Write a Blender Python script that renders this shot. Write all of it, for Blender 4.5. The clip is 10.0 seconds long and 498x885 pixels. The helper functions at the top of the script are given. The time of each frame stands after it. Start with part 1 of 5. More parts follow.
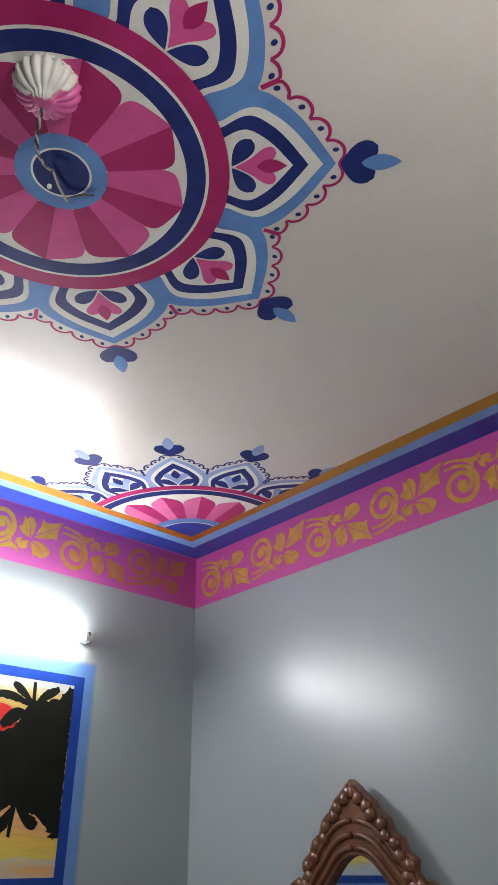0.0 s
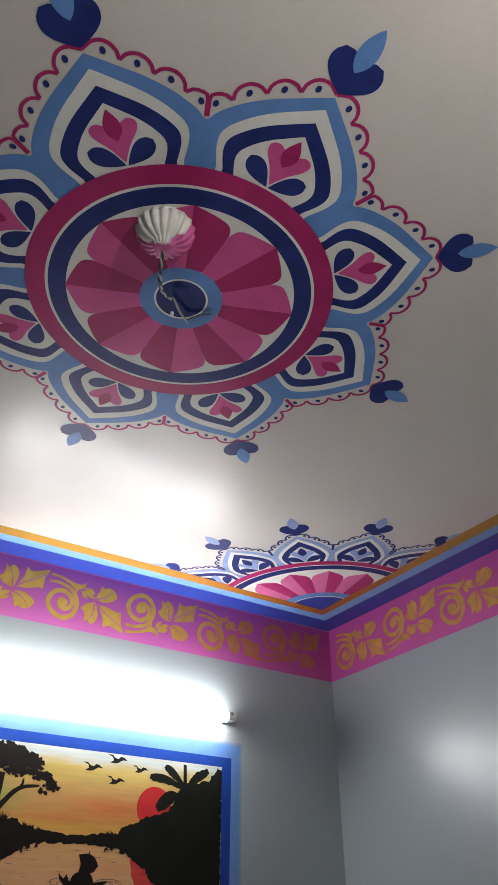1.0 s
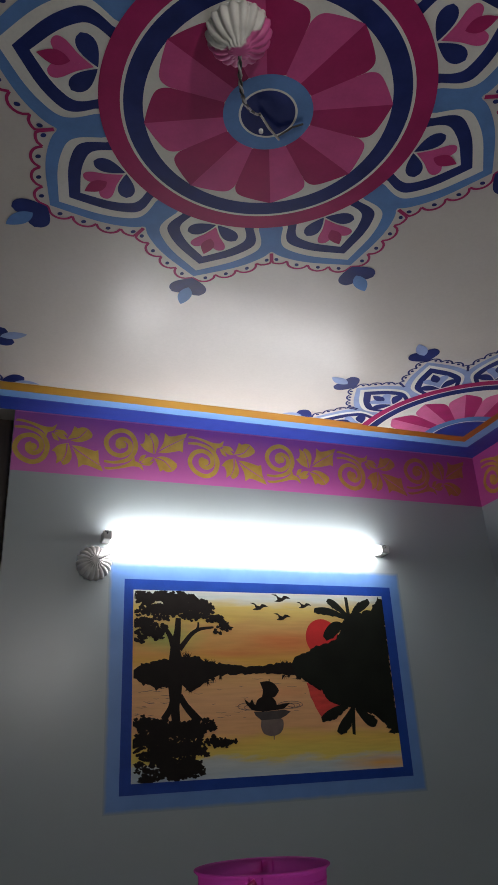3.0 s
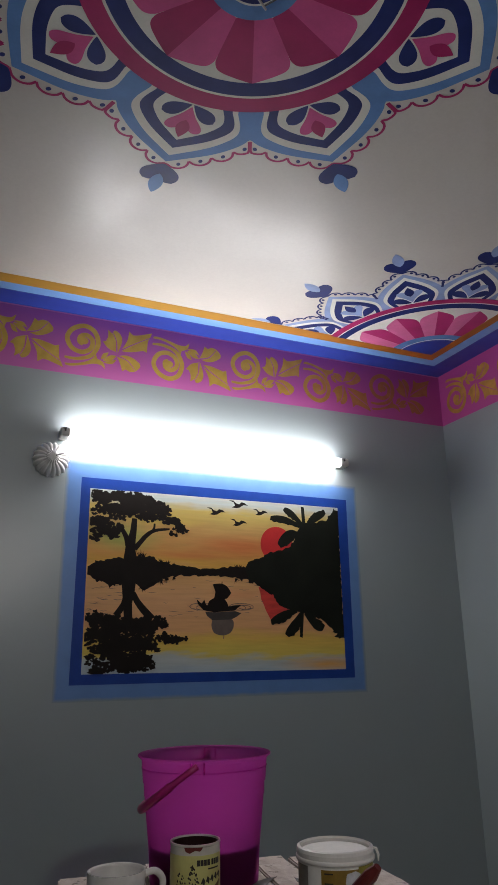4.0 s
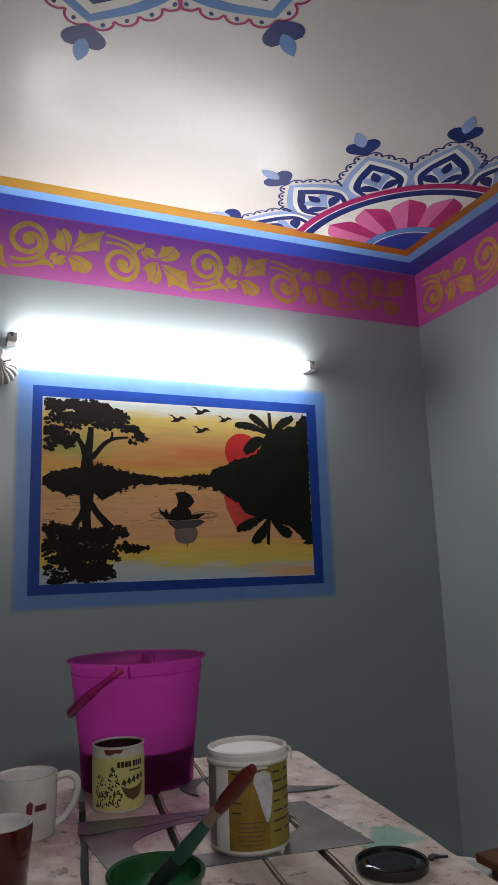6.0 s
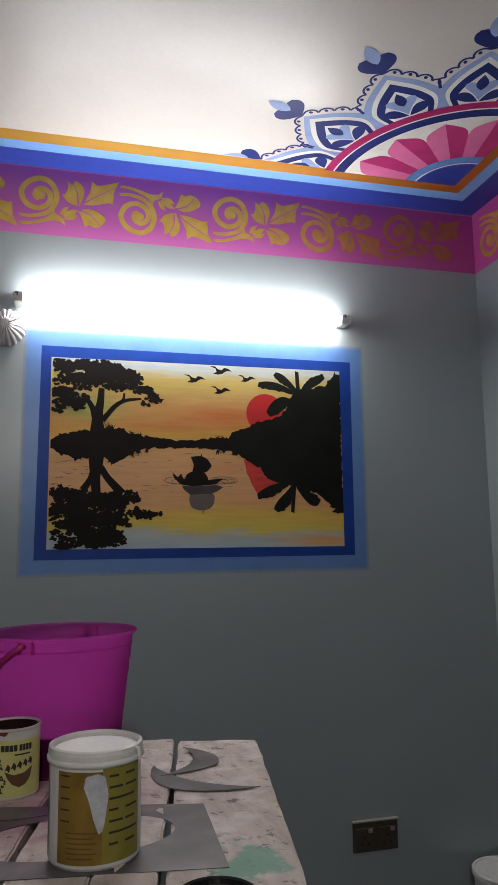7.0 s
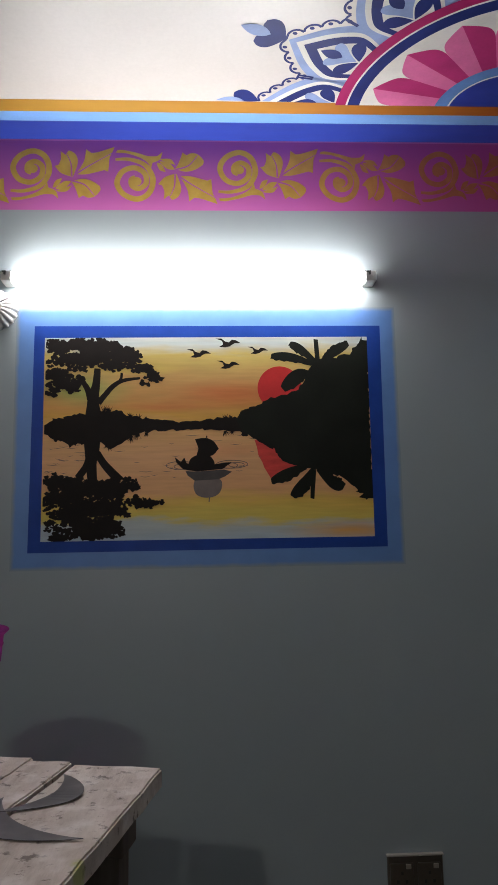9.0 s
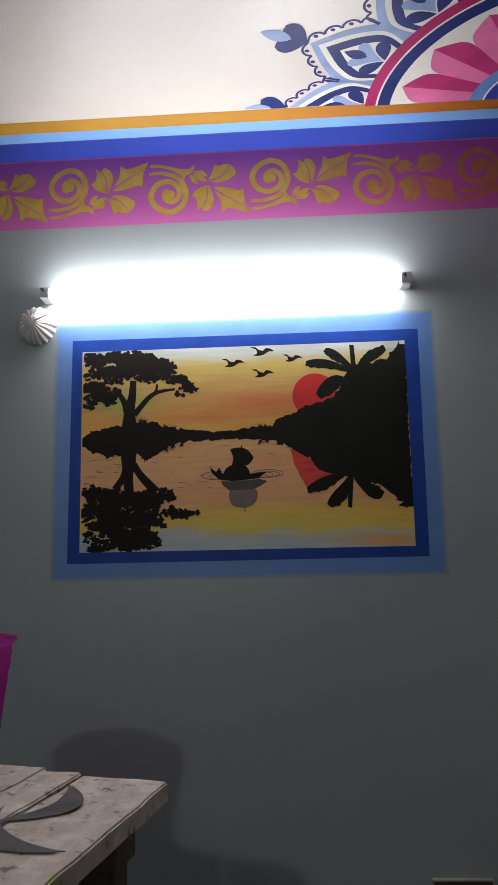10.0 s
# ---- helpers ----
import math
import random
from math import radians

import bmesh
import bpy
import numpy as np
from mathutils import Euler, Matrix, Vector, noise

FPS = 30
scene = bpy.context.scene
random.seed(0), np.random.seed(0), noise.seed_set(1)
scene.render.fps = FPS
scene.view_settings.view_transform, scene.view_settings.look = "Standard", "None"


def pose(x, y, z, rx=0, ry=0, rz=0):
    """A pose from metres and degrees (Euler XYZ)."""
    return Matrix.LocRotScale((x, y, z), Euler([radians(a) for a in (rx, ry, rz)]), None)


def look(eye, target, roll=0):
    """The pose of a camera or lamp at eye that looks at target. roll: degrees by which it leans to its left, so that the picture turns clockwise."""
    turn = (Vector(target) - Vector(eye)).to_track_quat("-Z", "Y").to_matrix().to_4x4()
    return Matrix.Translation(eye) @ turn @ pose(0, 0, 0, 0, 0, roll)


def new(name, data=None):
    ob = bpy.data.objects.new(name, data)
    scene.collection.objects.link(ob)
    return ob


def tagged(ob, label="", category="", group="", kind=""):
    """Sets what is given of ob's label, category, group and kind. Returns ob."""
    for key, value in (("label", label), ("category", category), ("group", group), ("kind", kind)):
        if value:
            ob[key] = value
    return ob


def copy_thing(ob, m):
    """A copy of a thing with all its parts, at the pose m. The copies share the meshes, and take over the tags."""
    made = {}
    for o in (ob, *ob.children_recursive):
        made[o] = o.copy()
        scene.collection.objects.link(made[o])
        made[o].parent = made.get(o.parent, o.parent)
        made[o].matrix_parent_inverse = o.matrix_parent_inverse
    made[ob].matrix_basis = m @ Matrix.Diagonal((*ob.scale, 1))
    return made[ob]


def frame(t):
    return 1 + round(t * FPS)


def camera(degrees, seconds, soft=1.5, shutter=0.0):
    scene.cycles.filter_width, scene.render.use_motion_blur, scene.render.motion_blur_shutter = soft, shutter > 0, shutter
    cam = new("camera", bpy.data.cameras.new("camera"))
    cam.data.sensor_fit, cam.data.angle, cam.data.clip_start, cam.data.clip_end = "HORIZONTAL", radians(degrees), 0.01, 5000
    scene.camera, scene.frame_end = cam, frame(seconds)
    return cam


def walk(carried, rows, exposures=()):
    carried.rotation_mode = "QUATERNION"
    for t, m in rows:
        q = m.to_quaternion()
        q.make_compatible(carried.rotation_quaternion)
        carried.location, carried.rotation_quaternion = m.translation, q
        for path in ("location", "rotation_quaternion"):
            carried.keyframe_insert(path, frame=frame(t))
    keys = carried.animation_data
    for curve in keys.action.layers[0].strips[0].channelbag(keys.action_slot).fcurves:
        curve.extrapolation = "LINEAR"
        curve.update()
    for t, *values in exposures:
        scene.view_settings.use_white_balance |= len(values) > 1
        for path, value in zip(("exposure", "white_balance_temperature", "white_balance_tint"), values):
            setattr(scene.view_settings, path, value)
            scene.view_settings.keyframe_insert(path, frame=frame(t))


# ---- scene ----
cam = camera(38.4, 10.0)
PATH = [
    (0, (-0.439, -2.66, 1.43), (0.749, -1.409, 2.441), -0.7),
    (0.5, (-0.507, -2.722, 1.444), (0.507, -1.363, 2.504), -0.1),
    (1, (-0.534, -2.738, 1.452), (0.354, -1.362, 2.601), -0.1),
    (1.5, (-0.537, -2.739, 1.45), (0.25, -1.31, 2.606), -0.7),
    (2, (-0.541, -2.725, 1.451), (0.159, -1.236, 2.587), -1.7),
    (2.5, (-0.537, -2.699, 1.436), (0.101, -1.112, 2.474), -2.5),
    (3, (-0.504, -2.656, 1.428), (0.16, -0.957, 2.248), -3.3),
    (3.2, (-0.489, -2.656, 1.418), (0.231, -0.948, 2.171), -3.0),
    (4.3, (-0.484, -2.601, 1.417), (0.311, -0.843, 1.945), -0.8),
    (4.5, (-0.483, -2.607, 1.417), (0.331, -0.844, 1.896), -1.2),
    (5, (-0.475, -2.61, 1.412), (0.348, -0.839, 1.841), -1.6),
    (5.5, (-0.438, -2.61, 1.409), (0.386, -0.836, 1.826), -1.7),
    (5.7, (-0.388, -2.597, 1.393), (0.434, -0.818, 1.79), -1.6),
    (6.8, (0.008, -2.479, 1.385), (0.575, -0.586, 1.697), -2.1),
    (7, (0.098, -2.505, 1.389), (0.587, -0.588, 1.678), -0.7),
    (7.5, (0.261, -2.518, 1.385), (0.628, -0.567, 1.621), -0.3),
    (8, (0.363, -2.436, 1.377), (0.656, -0.474, 1.628), 0.5),
    (8.5, (0.453, -2.348, 1.378), (0.658, -0.381, 1.671), -0.3),
    (9, (0.589, -2.3, 1.375), (0.682, -0.321, 1.652), -1.0),
    (9.5, (0.682, -2.279, 1.366), (0.615, -0.305, 1.675), 0.1),
    (10, (0.712, -2.275, 1.37), (0.601, -0.303, 1.681), -1.2),
]
walk(cam, [(t, look(eye, target, roll)) for t, eye, target, roll in PATH],
     [(0, 0.95), (0.5, 0.64), (1, 0.42), (1.5, 0.25), (2, 0.10), (2.5, -0.05), (3, -0.25), (3.2, -0.25), (4.3, -0.12), (5, -0.06), (5.5, -0.03), (7, 0.12), (8.5, 0.03), (10, -0.05)])

# ---- world and lights ----
world = bpy.data.worlds.new("night")
world.use_nodes = True
world.node_tree.nodes["Background"].inputs["Color"].default_value = (0.02, 0.022, 0.028, 1)
world.node_tree.nodes["Background"].inputs["Strength"].default_value = 0.02
scene.world = world
TUBE_GLOW, BULB_GLOW = 55.0, 520.0

# ---- plan ----
XW, XE, YS, YN, H = -1.485, 1.712, -3.45, 0.0, 2.75
WALL_END = -0.445          # the painted wall's free end, beside the dark door
TOP = 0.993                # table top


def top_at(y):
    """Height of the table top, which rises a little towards its free end."""
    return TOP + 0.024 * max(0.0, -0.993 - y)


BAND = 2.494               # lower edge of the frieze


# ---- materials ----
def material(name, build):
    m = bpy.data.materials.new(name)
    m.use_nodes = True
    nt = m.node_tree
    build(nt, nt.nodes["Principled BSDF"])
    return m


def node(nt, kind, **inputs):
    n = nt.nodes.new(kind)
    for key, value in inputs.items():
        n.inputs[key.replace("_", " ")].default_value = value
    return n


def ramp(nt, fac, stops):
    n = nt.nodes.new("ShaderNodeValToRGB")
    e = n.color_ramp.elements
    while len(e) < len(stops):
        e.new(0.5)
    for el, (p, c) in zip(e, stops):
        el.position, el.color = p, (*c, 1)
    nt.links.new(fac, n.inputs["Fac"])
    return n.outputs["Color"]


def mixed(nt, fac, a, b, mode="MIX"):
    n = nt.nodes.new("ShaderNodeMix")
    n.data_type, n.blend_type = "RGBA", mode
    for sock, v in ((n.inputs["Factor"], fac), (n.inputs["A"], a), (n.inputs["B"], b)):
        if hasattr(v, "is_linked"):
            nt.links.new(v, sock)
        elif isinstance(v, tuple):
            sock.default_value = (*v, 1)
        else:
            sock.default_value = v
    return n.outputs["Result"]


def coords(nt, scale=(1, 1, 1)):
    g = nt.nodes.new("ShaderNodeNewGeometry")
    mp = nt.nodes.new("ShaderNodeMapping")
    mp.inputs["Scale"].default_value = scale
    nt.links.new(g.outputs["Position"], mp.inputs["Vector"])
    return mp.outputs["Vector"]


def noise_fac(nt, scale, detail=4, stretch=(1, 1, 1), rough=0.55):
    n = node(nt, "ShaderNodeTexNoise", Scale=scale, Detail=detail, Roughness=rough)
    nt.links.new(coords(nt, stretch), n.inputs["Vector"])
    return n.outputs["Fac"]


def bump(nt, bsdf, fac, strength, distance=0.002):
    b = node(nt, "ShaderNodeBump", Strength=strength, Distance=distance)
    nt.links.new(fac, b.inputs["Height"])
    nt.links.new(b.outputs["Normal"], bsdf.inputs["Normal"])


def paint(name, color, rough=0.45, vary=0.12, scale=9.0, grain=140.0, relief=0.12, stretch=(1, 1, 1), metal=0.0):
    """Brushed or rolled paint: cloudy variation, fine grain and a soft sheen."""
    def build(nt, b):
        lo = tuple(c * (1 - vary) for c in color)
        hi = tuple(min(1, c * (1 + vary)) for c in color)
        big = ramp(nt, noise_fac(nt, scale, 5, stretch), ((0.3, lo), (0.7, hi)))
        fine = ramp(nt, noise_fac(nt, grain, 3), ((0.25, (0.93, 0.93, 0.93)), (0.75, (1, 1, 1))))
        nt.links.new(mixed(nt, 1.0, big, fine, "MULTIPLY"), b.inputs["Base Color"])
        nt.links.new(ramp(nt, noise_fac(nt, scale * 2, 3), ((0.2, (rough - 0.06,) * 3), (0.8, (rough + 0.08,) * 3))), b.inputs["Roughness"])
        b.inputs["Metallic"].default_value = metal
        bump(nt, b, noise_fac(nt, grain, 4), relief, 0.001)
    return material(name, build)


def plain(name, color, rough=0.5, metal=0.0, transmission=0.0, coat=0.0):
    def build(nt, b):
        b.inputs["Base Color"].default_value = (*color, 1)
        b.inputs["Roughness"].default_value = rough
        b.inputs["Metallic"].default_value = metal
        b.inputs["Transmission Weight"].default_value = transmission
        b.inputs["Coat Weight"].default_value = coat
        nt.links.new(ramp(nt, noise_fac(nt, 60, 4), ((0.3, tuple(c * 0.88 for c in color)), (0.7, color))), b.inputs["Base Color"])
    return material(name, build)


def glow(name, color, strength):
    def build(nt, b):
        b.inputs["Base Color"].default_value = (0.9, 0.9, 0.9, 1)
        b.inputs["Emission Color"].default_value = (*color, 1)
        b.inputs["Emission Strength"].default_value = strength
    return material(name, build)


def wall_paint(nt, b):
    big = ramp(nt, noise_fac(nt, 1.3, 3, (1, 1, 0.6)), ((0.3, (0.222, 0.276, 0.292)), (0.7, (0.268, 0.320, 0.336))))
    fine = ramp(nt, noise_fac(nt, 90, 3), ((0.2, (0.94, 0.94, 0.94)), (0.8, (1, 1, 1))))
    col = mixed(nt, 1.0, big, fine, "MULTIPLY")
    gm = nt.nodes.new("ShaderNodeNewGeometry")
    for x, z, hx, hz in ((0.82, 0.42, 0.265, 0.48), (0.88, 0.80, 0.125, 0.255)):
        # a touched-up area, rolled on a shade lighter
        mp = nt.nodes.new("ShaderNodeMapping")
        mp.inputs["Location"].default_value = (-x / hx, 0, -z / hz)
        mp.inputs["Scale"].default_value = (1 / hx, 3.0, 1 / hz)
        nt.links.new(gm.outputs["Position"], mp.inputs["Vector"])
        ab = nt.nodes.new("ShaderNodeVectorMath")
        ab.operation = "ABSOLUTE"
        nt.links.new(mp.outputs["Vector"], ab.inputs[0])
        sp = nt.nodes.new("ShaderNodeSeparateXYZ")
        nt.links.new(ab.outputs["Vector"], sp.inputs["Vector"])
        mx = nt.nodes.new("ShaderNodeMath")
        mx.operation = "MAXIMUM"
        nt.links.new(sp.outputs["X"], mx.inputs[0])
        nt.links.new(sp.outputs["Z"], mx.inputs[1])
        my = nt.nodes.new("ShaderNodeMath")
        my.operation = "MAXIMUM"
        nt.links.new(mx.outputs["Value"], my.inputs[0])
        nt.links.new(sp.outputs["Y"], my.inputs[1])
        ad = nt.nodes.new("ShaderNodeMath")
        ad.operation = "MULTIPLY_ADD"
        nt.links.new(noise_fac(nt, 7, 4), ad.inputs[0])
        ad.inputs[1].default_value = 0.30
        nt.links.new(my.outputs["Value"], ad.inputs[2])
        col = mixed(nt, ramp(nt, ad.outputs["Value"], ((1.06, (0.55,) * 3), (1.22, (0, 0, 0)))), col, (0.300, 0.346, 0.356))
    nt.links.new(col, b.inputs["Base Color"])
    nt.links.new(ramp(nt, noise_fac(nt, 1.6, 2, (1, 1, 0.5)), ((0.2, (0.27,) * 3), (0.8, (0.38,) * 3))), b.inputs["Roughness"])
    b.inputs["Specular IOR Level"].default_value = 0.62
    bump(nt, b, noise_fac(nt, 45, 5), 0.10, 0.002)


def frieze_paint(nt, b):
    g = nt.nodes.new("ShaderNodeNewGeometry")
    sep = nt.nodes.new("ShaderNodeSeparateXYZ")
    nt.links.new(g.outputs["Position"], sep.inputs["Vector"])
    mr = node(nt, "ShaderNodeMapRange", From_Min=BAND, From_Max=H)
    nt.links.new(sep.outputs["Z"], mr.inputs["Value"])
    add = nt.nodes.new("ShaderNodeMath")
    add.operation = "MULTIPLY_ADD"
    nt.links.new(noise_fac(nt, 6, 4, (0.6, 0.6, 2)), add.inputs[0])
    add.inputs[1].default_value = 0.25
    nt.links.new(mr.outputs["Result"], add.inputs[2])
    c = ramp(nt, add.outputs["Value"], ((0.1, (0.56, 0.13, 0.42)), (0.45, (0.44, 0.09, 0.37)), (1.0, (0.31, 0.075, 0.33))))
    # Pinker towards and along the east wall: the light's tint put into the colour.
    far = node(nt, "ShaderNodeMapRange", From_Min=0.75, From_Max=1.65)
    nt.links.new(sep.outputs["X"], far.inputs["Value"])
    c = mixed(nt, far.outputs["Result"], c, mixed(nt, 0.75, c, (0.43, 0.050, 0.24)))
    nt.links.new(c, b.inputs["Base Color"])
    b.inputs["Roughness"].default_value = 0.42
    bump(nt, b, noise_fac(nt, 120, 3), 0.12, 0.001)


def stencil_gold(nt, b):
    """Gold stencil paint, mixed browner for the last motifs before the corner."""
    gm = nt.nodes.new("ShaderNodeNewGeometry")
    sep = nt.nodes.new("ShaderNodeSeparateXYZ")
    nt.links.new(gm.outputs["Position"], sep.inputs["Vector"])
    far = node(nt, "ShaderNodeMapRange", From_Min=0.70, From_Max=1.35)
    nt.links.new(sep.outputs["X"], far.inputs["Value"])
    thin = ramp(nt, noise_fac(nt, 22, 4), ((0.3, (0.43, 0.27, 0.035)), (0.7, (0.55, 0.37, 0.05))))
    brown = ramp(nt, noise_fac(nt, 22, 4), ((0.3, (0.36, 0.105, 0.045)), (0.7, (0.43, 0.17, 0.05))))
    nt.links.new(mixed(nt, far.outputs["Result"], thin, brown), b.inputs["Base Color"])
    b.inputs["Roughness"].default_value = 0.45
    bump(nt, b, noise_fac(nt, 140, 3), 0.12, 0.001)


def sunset_paint(nt, b):
    g = nt.nodes.new("ShaderNodeNewGeometry")
    sep = nt.nodes.new("ShaderNodeSeparateXYZ")
    nt.links.new(g.outputs["Position"], sep.inputs["Vector"])
    mr = node(nt, "ShaderNodeMapRange", From_Min=1.388, From_Max=2.05)
    nt.links.new(sep.outputs["Z"], mr.inputs["Value"])
    add = nt.nodes.new("ShaderNodeMath")
    add.operation = "MULTIPLY_ADD"
    nt.links.new(noise_fac(nt, 4.0, 5, (1.0, 1, 5.0)), add.inputs[0])
    add.inputs[1].default_value = 0.16
    nt.links.new(mr.outputs["Result"], add.inputs[2])
    sub = nt.nodes.new("ShaderNodeMath")
    sub.operation = "SUBTRACT"
    sub.inputs[1].default_value = 0.08
    nt.links.new(add.outputs["Value"], sub.inputs[0])
    c = ramp(nt, sub.outputs["Value"], (
        (0.0, (0.42, 0.51, 0.58)), (0.07, (0.47, 0.52, 0.50)), (0.10, (0.68, 0.54, 0.11)), (0.18, (0.72, 0.48, 0.10)),
        (0.24, (0.70, 0.38, 0.17)), (0.40, (0.68, 0.38, 0.18)), (0.53, (0.66, 0.38, 0.15)), (0.60, (0.60, 0.34, 0.07)),
        (0.68, (0.57, 0.29, 0.09)), (0.80, (0.56, 0.34, 0.12)), (0.90, (0.56, 0.43, 0.13)), (0.965, (0.47, 0.52, 0.50))))

    def cloud(col, x, z, rx, rz, color, most):
        """A soft brushed cloud of another colour."""
        mp = nt.nodes.new("ShaderNodeMapping")
        mp.inputs["Location"].default_value = (-x / rx, 0, -z / rz)
        mp.inputs["Scale"].default_value = (1 / rx, 0, 1 / rz)
        nt.links.new(g.outputs["Position"], mp.inputs["Vector"])
        ln = nt.nodes.new("ShaderNodeVectorMath")
        ln.operation = "LENGTH"
        nt.links.new(mp.outputs["Vector"], ln.inputs[0])
        ad = nt.nodes.new("ShaderNodeMath")
        ad.operation = "MULTIPLY_ADD"
        nt.links.new(noise_fac(nt, 5.0, 5, (0.6, 1, 3.0)), ad.inputs[0])
        ad.inputs[1].default_value = 0.7
        nt.links.new(ln.outputs["Value"], ad.inputs[2])
        return mixed(nt, ramp(nt, ad.outputs["Value"], ((0.45, (most,) * 3), (1.25, (0, 0, 0)))), col, color)
    c = cloud(c, 0.66, 1.860, 0.42, 0.085, (0.60, 0.15, 0.055), 0.65)
    c = cloud(c, 0.42, 1.815, 0.30, 0.030, (0.58, 0.20, 0.07), 0.7)
    c = cloud(c, 0.16, 1.880, 0.28, 0.110, (0.34, 0.36, 0.10), 0.95)
    c = cloud(c, 0.30, 1.950, 0.28, 0.050, (0.55, 0.44, 0.08), 0.7)
    c = cloud(c, 1.00, 1.410, 0.40, 0.050, (0.72, 0.38, 0.11), 0.95)
    c = cloud(c, 0.92, 1.985, 0.28, 0.070, (0.58, 0.44, 0.13), 0.8)
    c = cloud(c, 0.62, 1.670, 0.24, 0.050, (0.72, 0.33, 0.15), 0.6)
    streak = ramp(nt, noise_fac(nt, 26, 4, (0.25, 1, 3.0)), ((0.3, (0.86, 0.86, 0.86)), (0.65, (1, 1, 1))))
    nt.links.new(mixed(nt, 1.0, c, streak, "MULTIPLY"), b.inputs["Base Color"])
    b.inputs["Roughness"].default_value = 0.45
    bump(nt, b, noise_fac(nt, 70, 4, (0.4, 1, 2)), 0.15, 0.001)


WALL = material("grey_wall_paint", wall_paint)
FRIEZE = material("purple_frieze_paint", frieze_paint)
SUNSET = material("sunset_paint", sunset_paint)


def ceiling_paint(nt, b):
    """Cream satin paint, rolled unevenly, so that it shines in cloudy patches."""
    big = ramp(nt, noise_fac(nt, 2.2, 4), ((0.3, (0.585, 0.553, 0.512)), (0.7, (0.64, 0.605, 0.562))))
    fine = ramp(nt, noise_fac(nt, 110, 3), ((0.25, (0.94, 0.94, 0.94)), (0.75, (1, 1, 1))))
    nt.links.new(mixed(nt, 1.0, big, fine, "MULTIPLY"), b.inputs["Base Color"])
    nt.links.new(ramp(nt, noise_fac(nt, 2.6, 2), ((0.32, (0.30,) * 3), (0.68, (0.44,) * 3))), b.inputs["Roughness"])
    b.inputs["Specular IOR Level"].default_value = 0.55
    low = node(nt, "ShaderNodeBump", Strength=0.14, Distance=0.02)
    nt.links.new(noise_fac(nt, 4.0, 1), low.inputs["Height"])
    top = node(nt, "ShaderNodeBump", Strength=0.10, Distance=0.001)
    nt.links.new(noise_fac(nt, 110, 4), top.inputs["Height"])
    nt.links.new(low.outputs["Normal"], top.inputs["Normal"])
    nt.links.new(top.outputs["Normal"], b.inputs["Normal"])


CEIL = material("cream_ceiling_paint", ceiling_paint)
WHITE = paint("white_petal_paint", (0.72, 0.715, 0.66), 0.45, 0.05, 12)
NAVY = paint("navy_paint", (0.017, 0.030, 0.155), 0.40, 0.20, 14)
SKY = paint("light_blue_paint", (0.115, 0.245, 0.53), 0.42, 0.12, 14)
PALE = paint("pale_blue_paint", (0.27, 0.36, 0.60), 0.42, 0.12, 14)
MAGENTA = paint("magenta_paint", (0.38, 0.020, 0.125), 0.42, 0.12, 14)
PINK = paint("pink_paint", (0.60, 0.085, 0.27), 0.42, 0.10, 14)
ROSE = paint("rose_pink_paint", (0.66, 0.16, 0.34), 0.42, 0.10, 14)
CERISE = paint("cerise_paint", (0.44, 0.035, 0.16), 0.42, 0.12, 14)
ROYAL = paint("royal_blue_stripe_paint", (0.022, 0.05, 0.33), 0.38, 0.15, 8, 140, 0.1, (0.3, 1, 1))
STRIPE_SKY = paint("light_blue_stripe_paint", (0.17, 0.36, 0.70), 0.40, 0.10, 8, 140, 0.1, (0.3, 1, 1))


def orange_stripe(nt, b):
    """Ochre yellow that turns redder towards the corner."""
    gm = nt.nodes.new("ShaderNodeNewGeometry")
    sep = nt.nodes.new("ShaderNodeSeparateXYZ")
    nt.links.new(gm.outputs["Position"], sep.inputs["Vector"])
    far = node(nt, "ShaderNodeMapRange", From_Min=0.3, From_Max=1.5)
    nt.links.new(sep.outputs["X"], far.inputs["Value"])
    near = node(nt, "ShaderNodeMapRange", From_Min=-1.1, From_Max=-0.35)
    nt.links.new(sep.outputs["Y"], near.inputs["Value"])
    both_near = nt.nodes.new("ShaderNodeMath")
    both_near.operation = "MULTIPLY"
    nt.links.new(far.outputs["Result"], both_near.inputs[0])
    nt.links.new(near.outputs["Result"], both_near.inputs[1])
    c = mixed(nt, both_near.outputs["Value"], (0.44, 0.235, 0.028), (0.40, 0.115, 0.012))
    grime = ramp(nt, noise_fac(nt, 9, 5, (0.4, 1, 1)), ((0.3, (0.84, 0.84, 0.84)), (0.7, (1, 1, 1))))
    nt.links.new(mixed(nt, 1.0, c, grime, "MULTIPLY"), b.inputs["Base Color"])
    b.inputs["Roughness"].default_value = 0.42


ORANGE = material("orange_stripe_paint", orange_stripe)
GOLD = material("gold_stencil_paint", stencil_gold)
EAST_GOLD = paint("ochre_gold_stencil_paint", (0.47, 0.25, 0.04), 0.42, 0.22, 25)
FRAME_BLUE = paint("dark_blue_frame_paint", (0.012, 0.050, 0.28), 0.40, 0.12, 12)


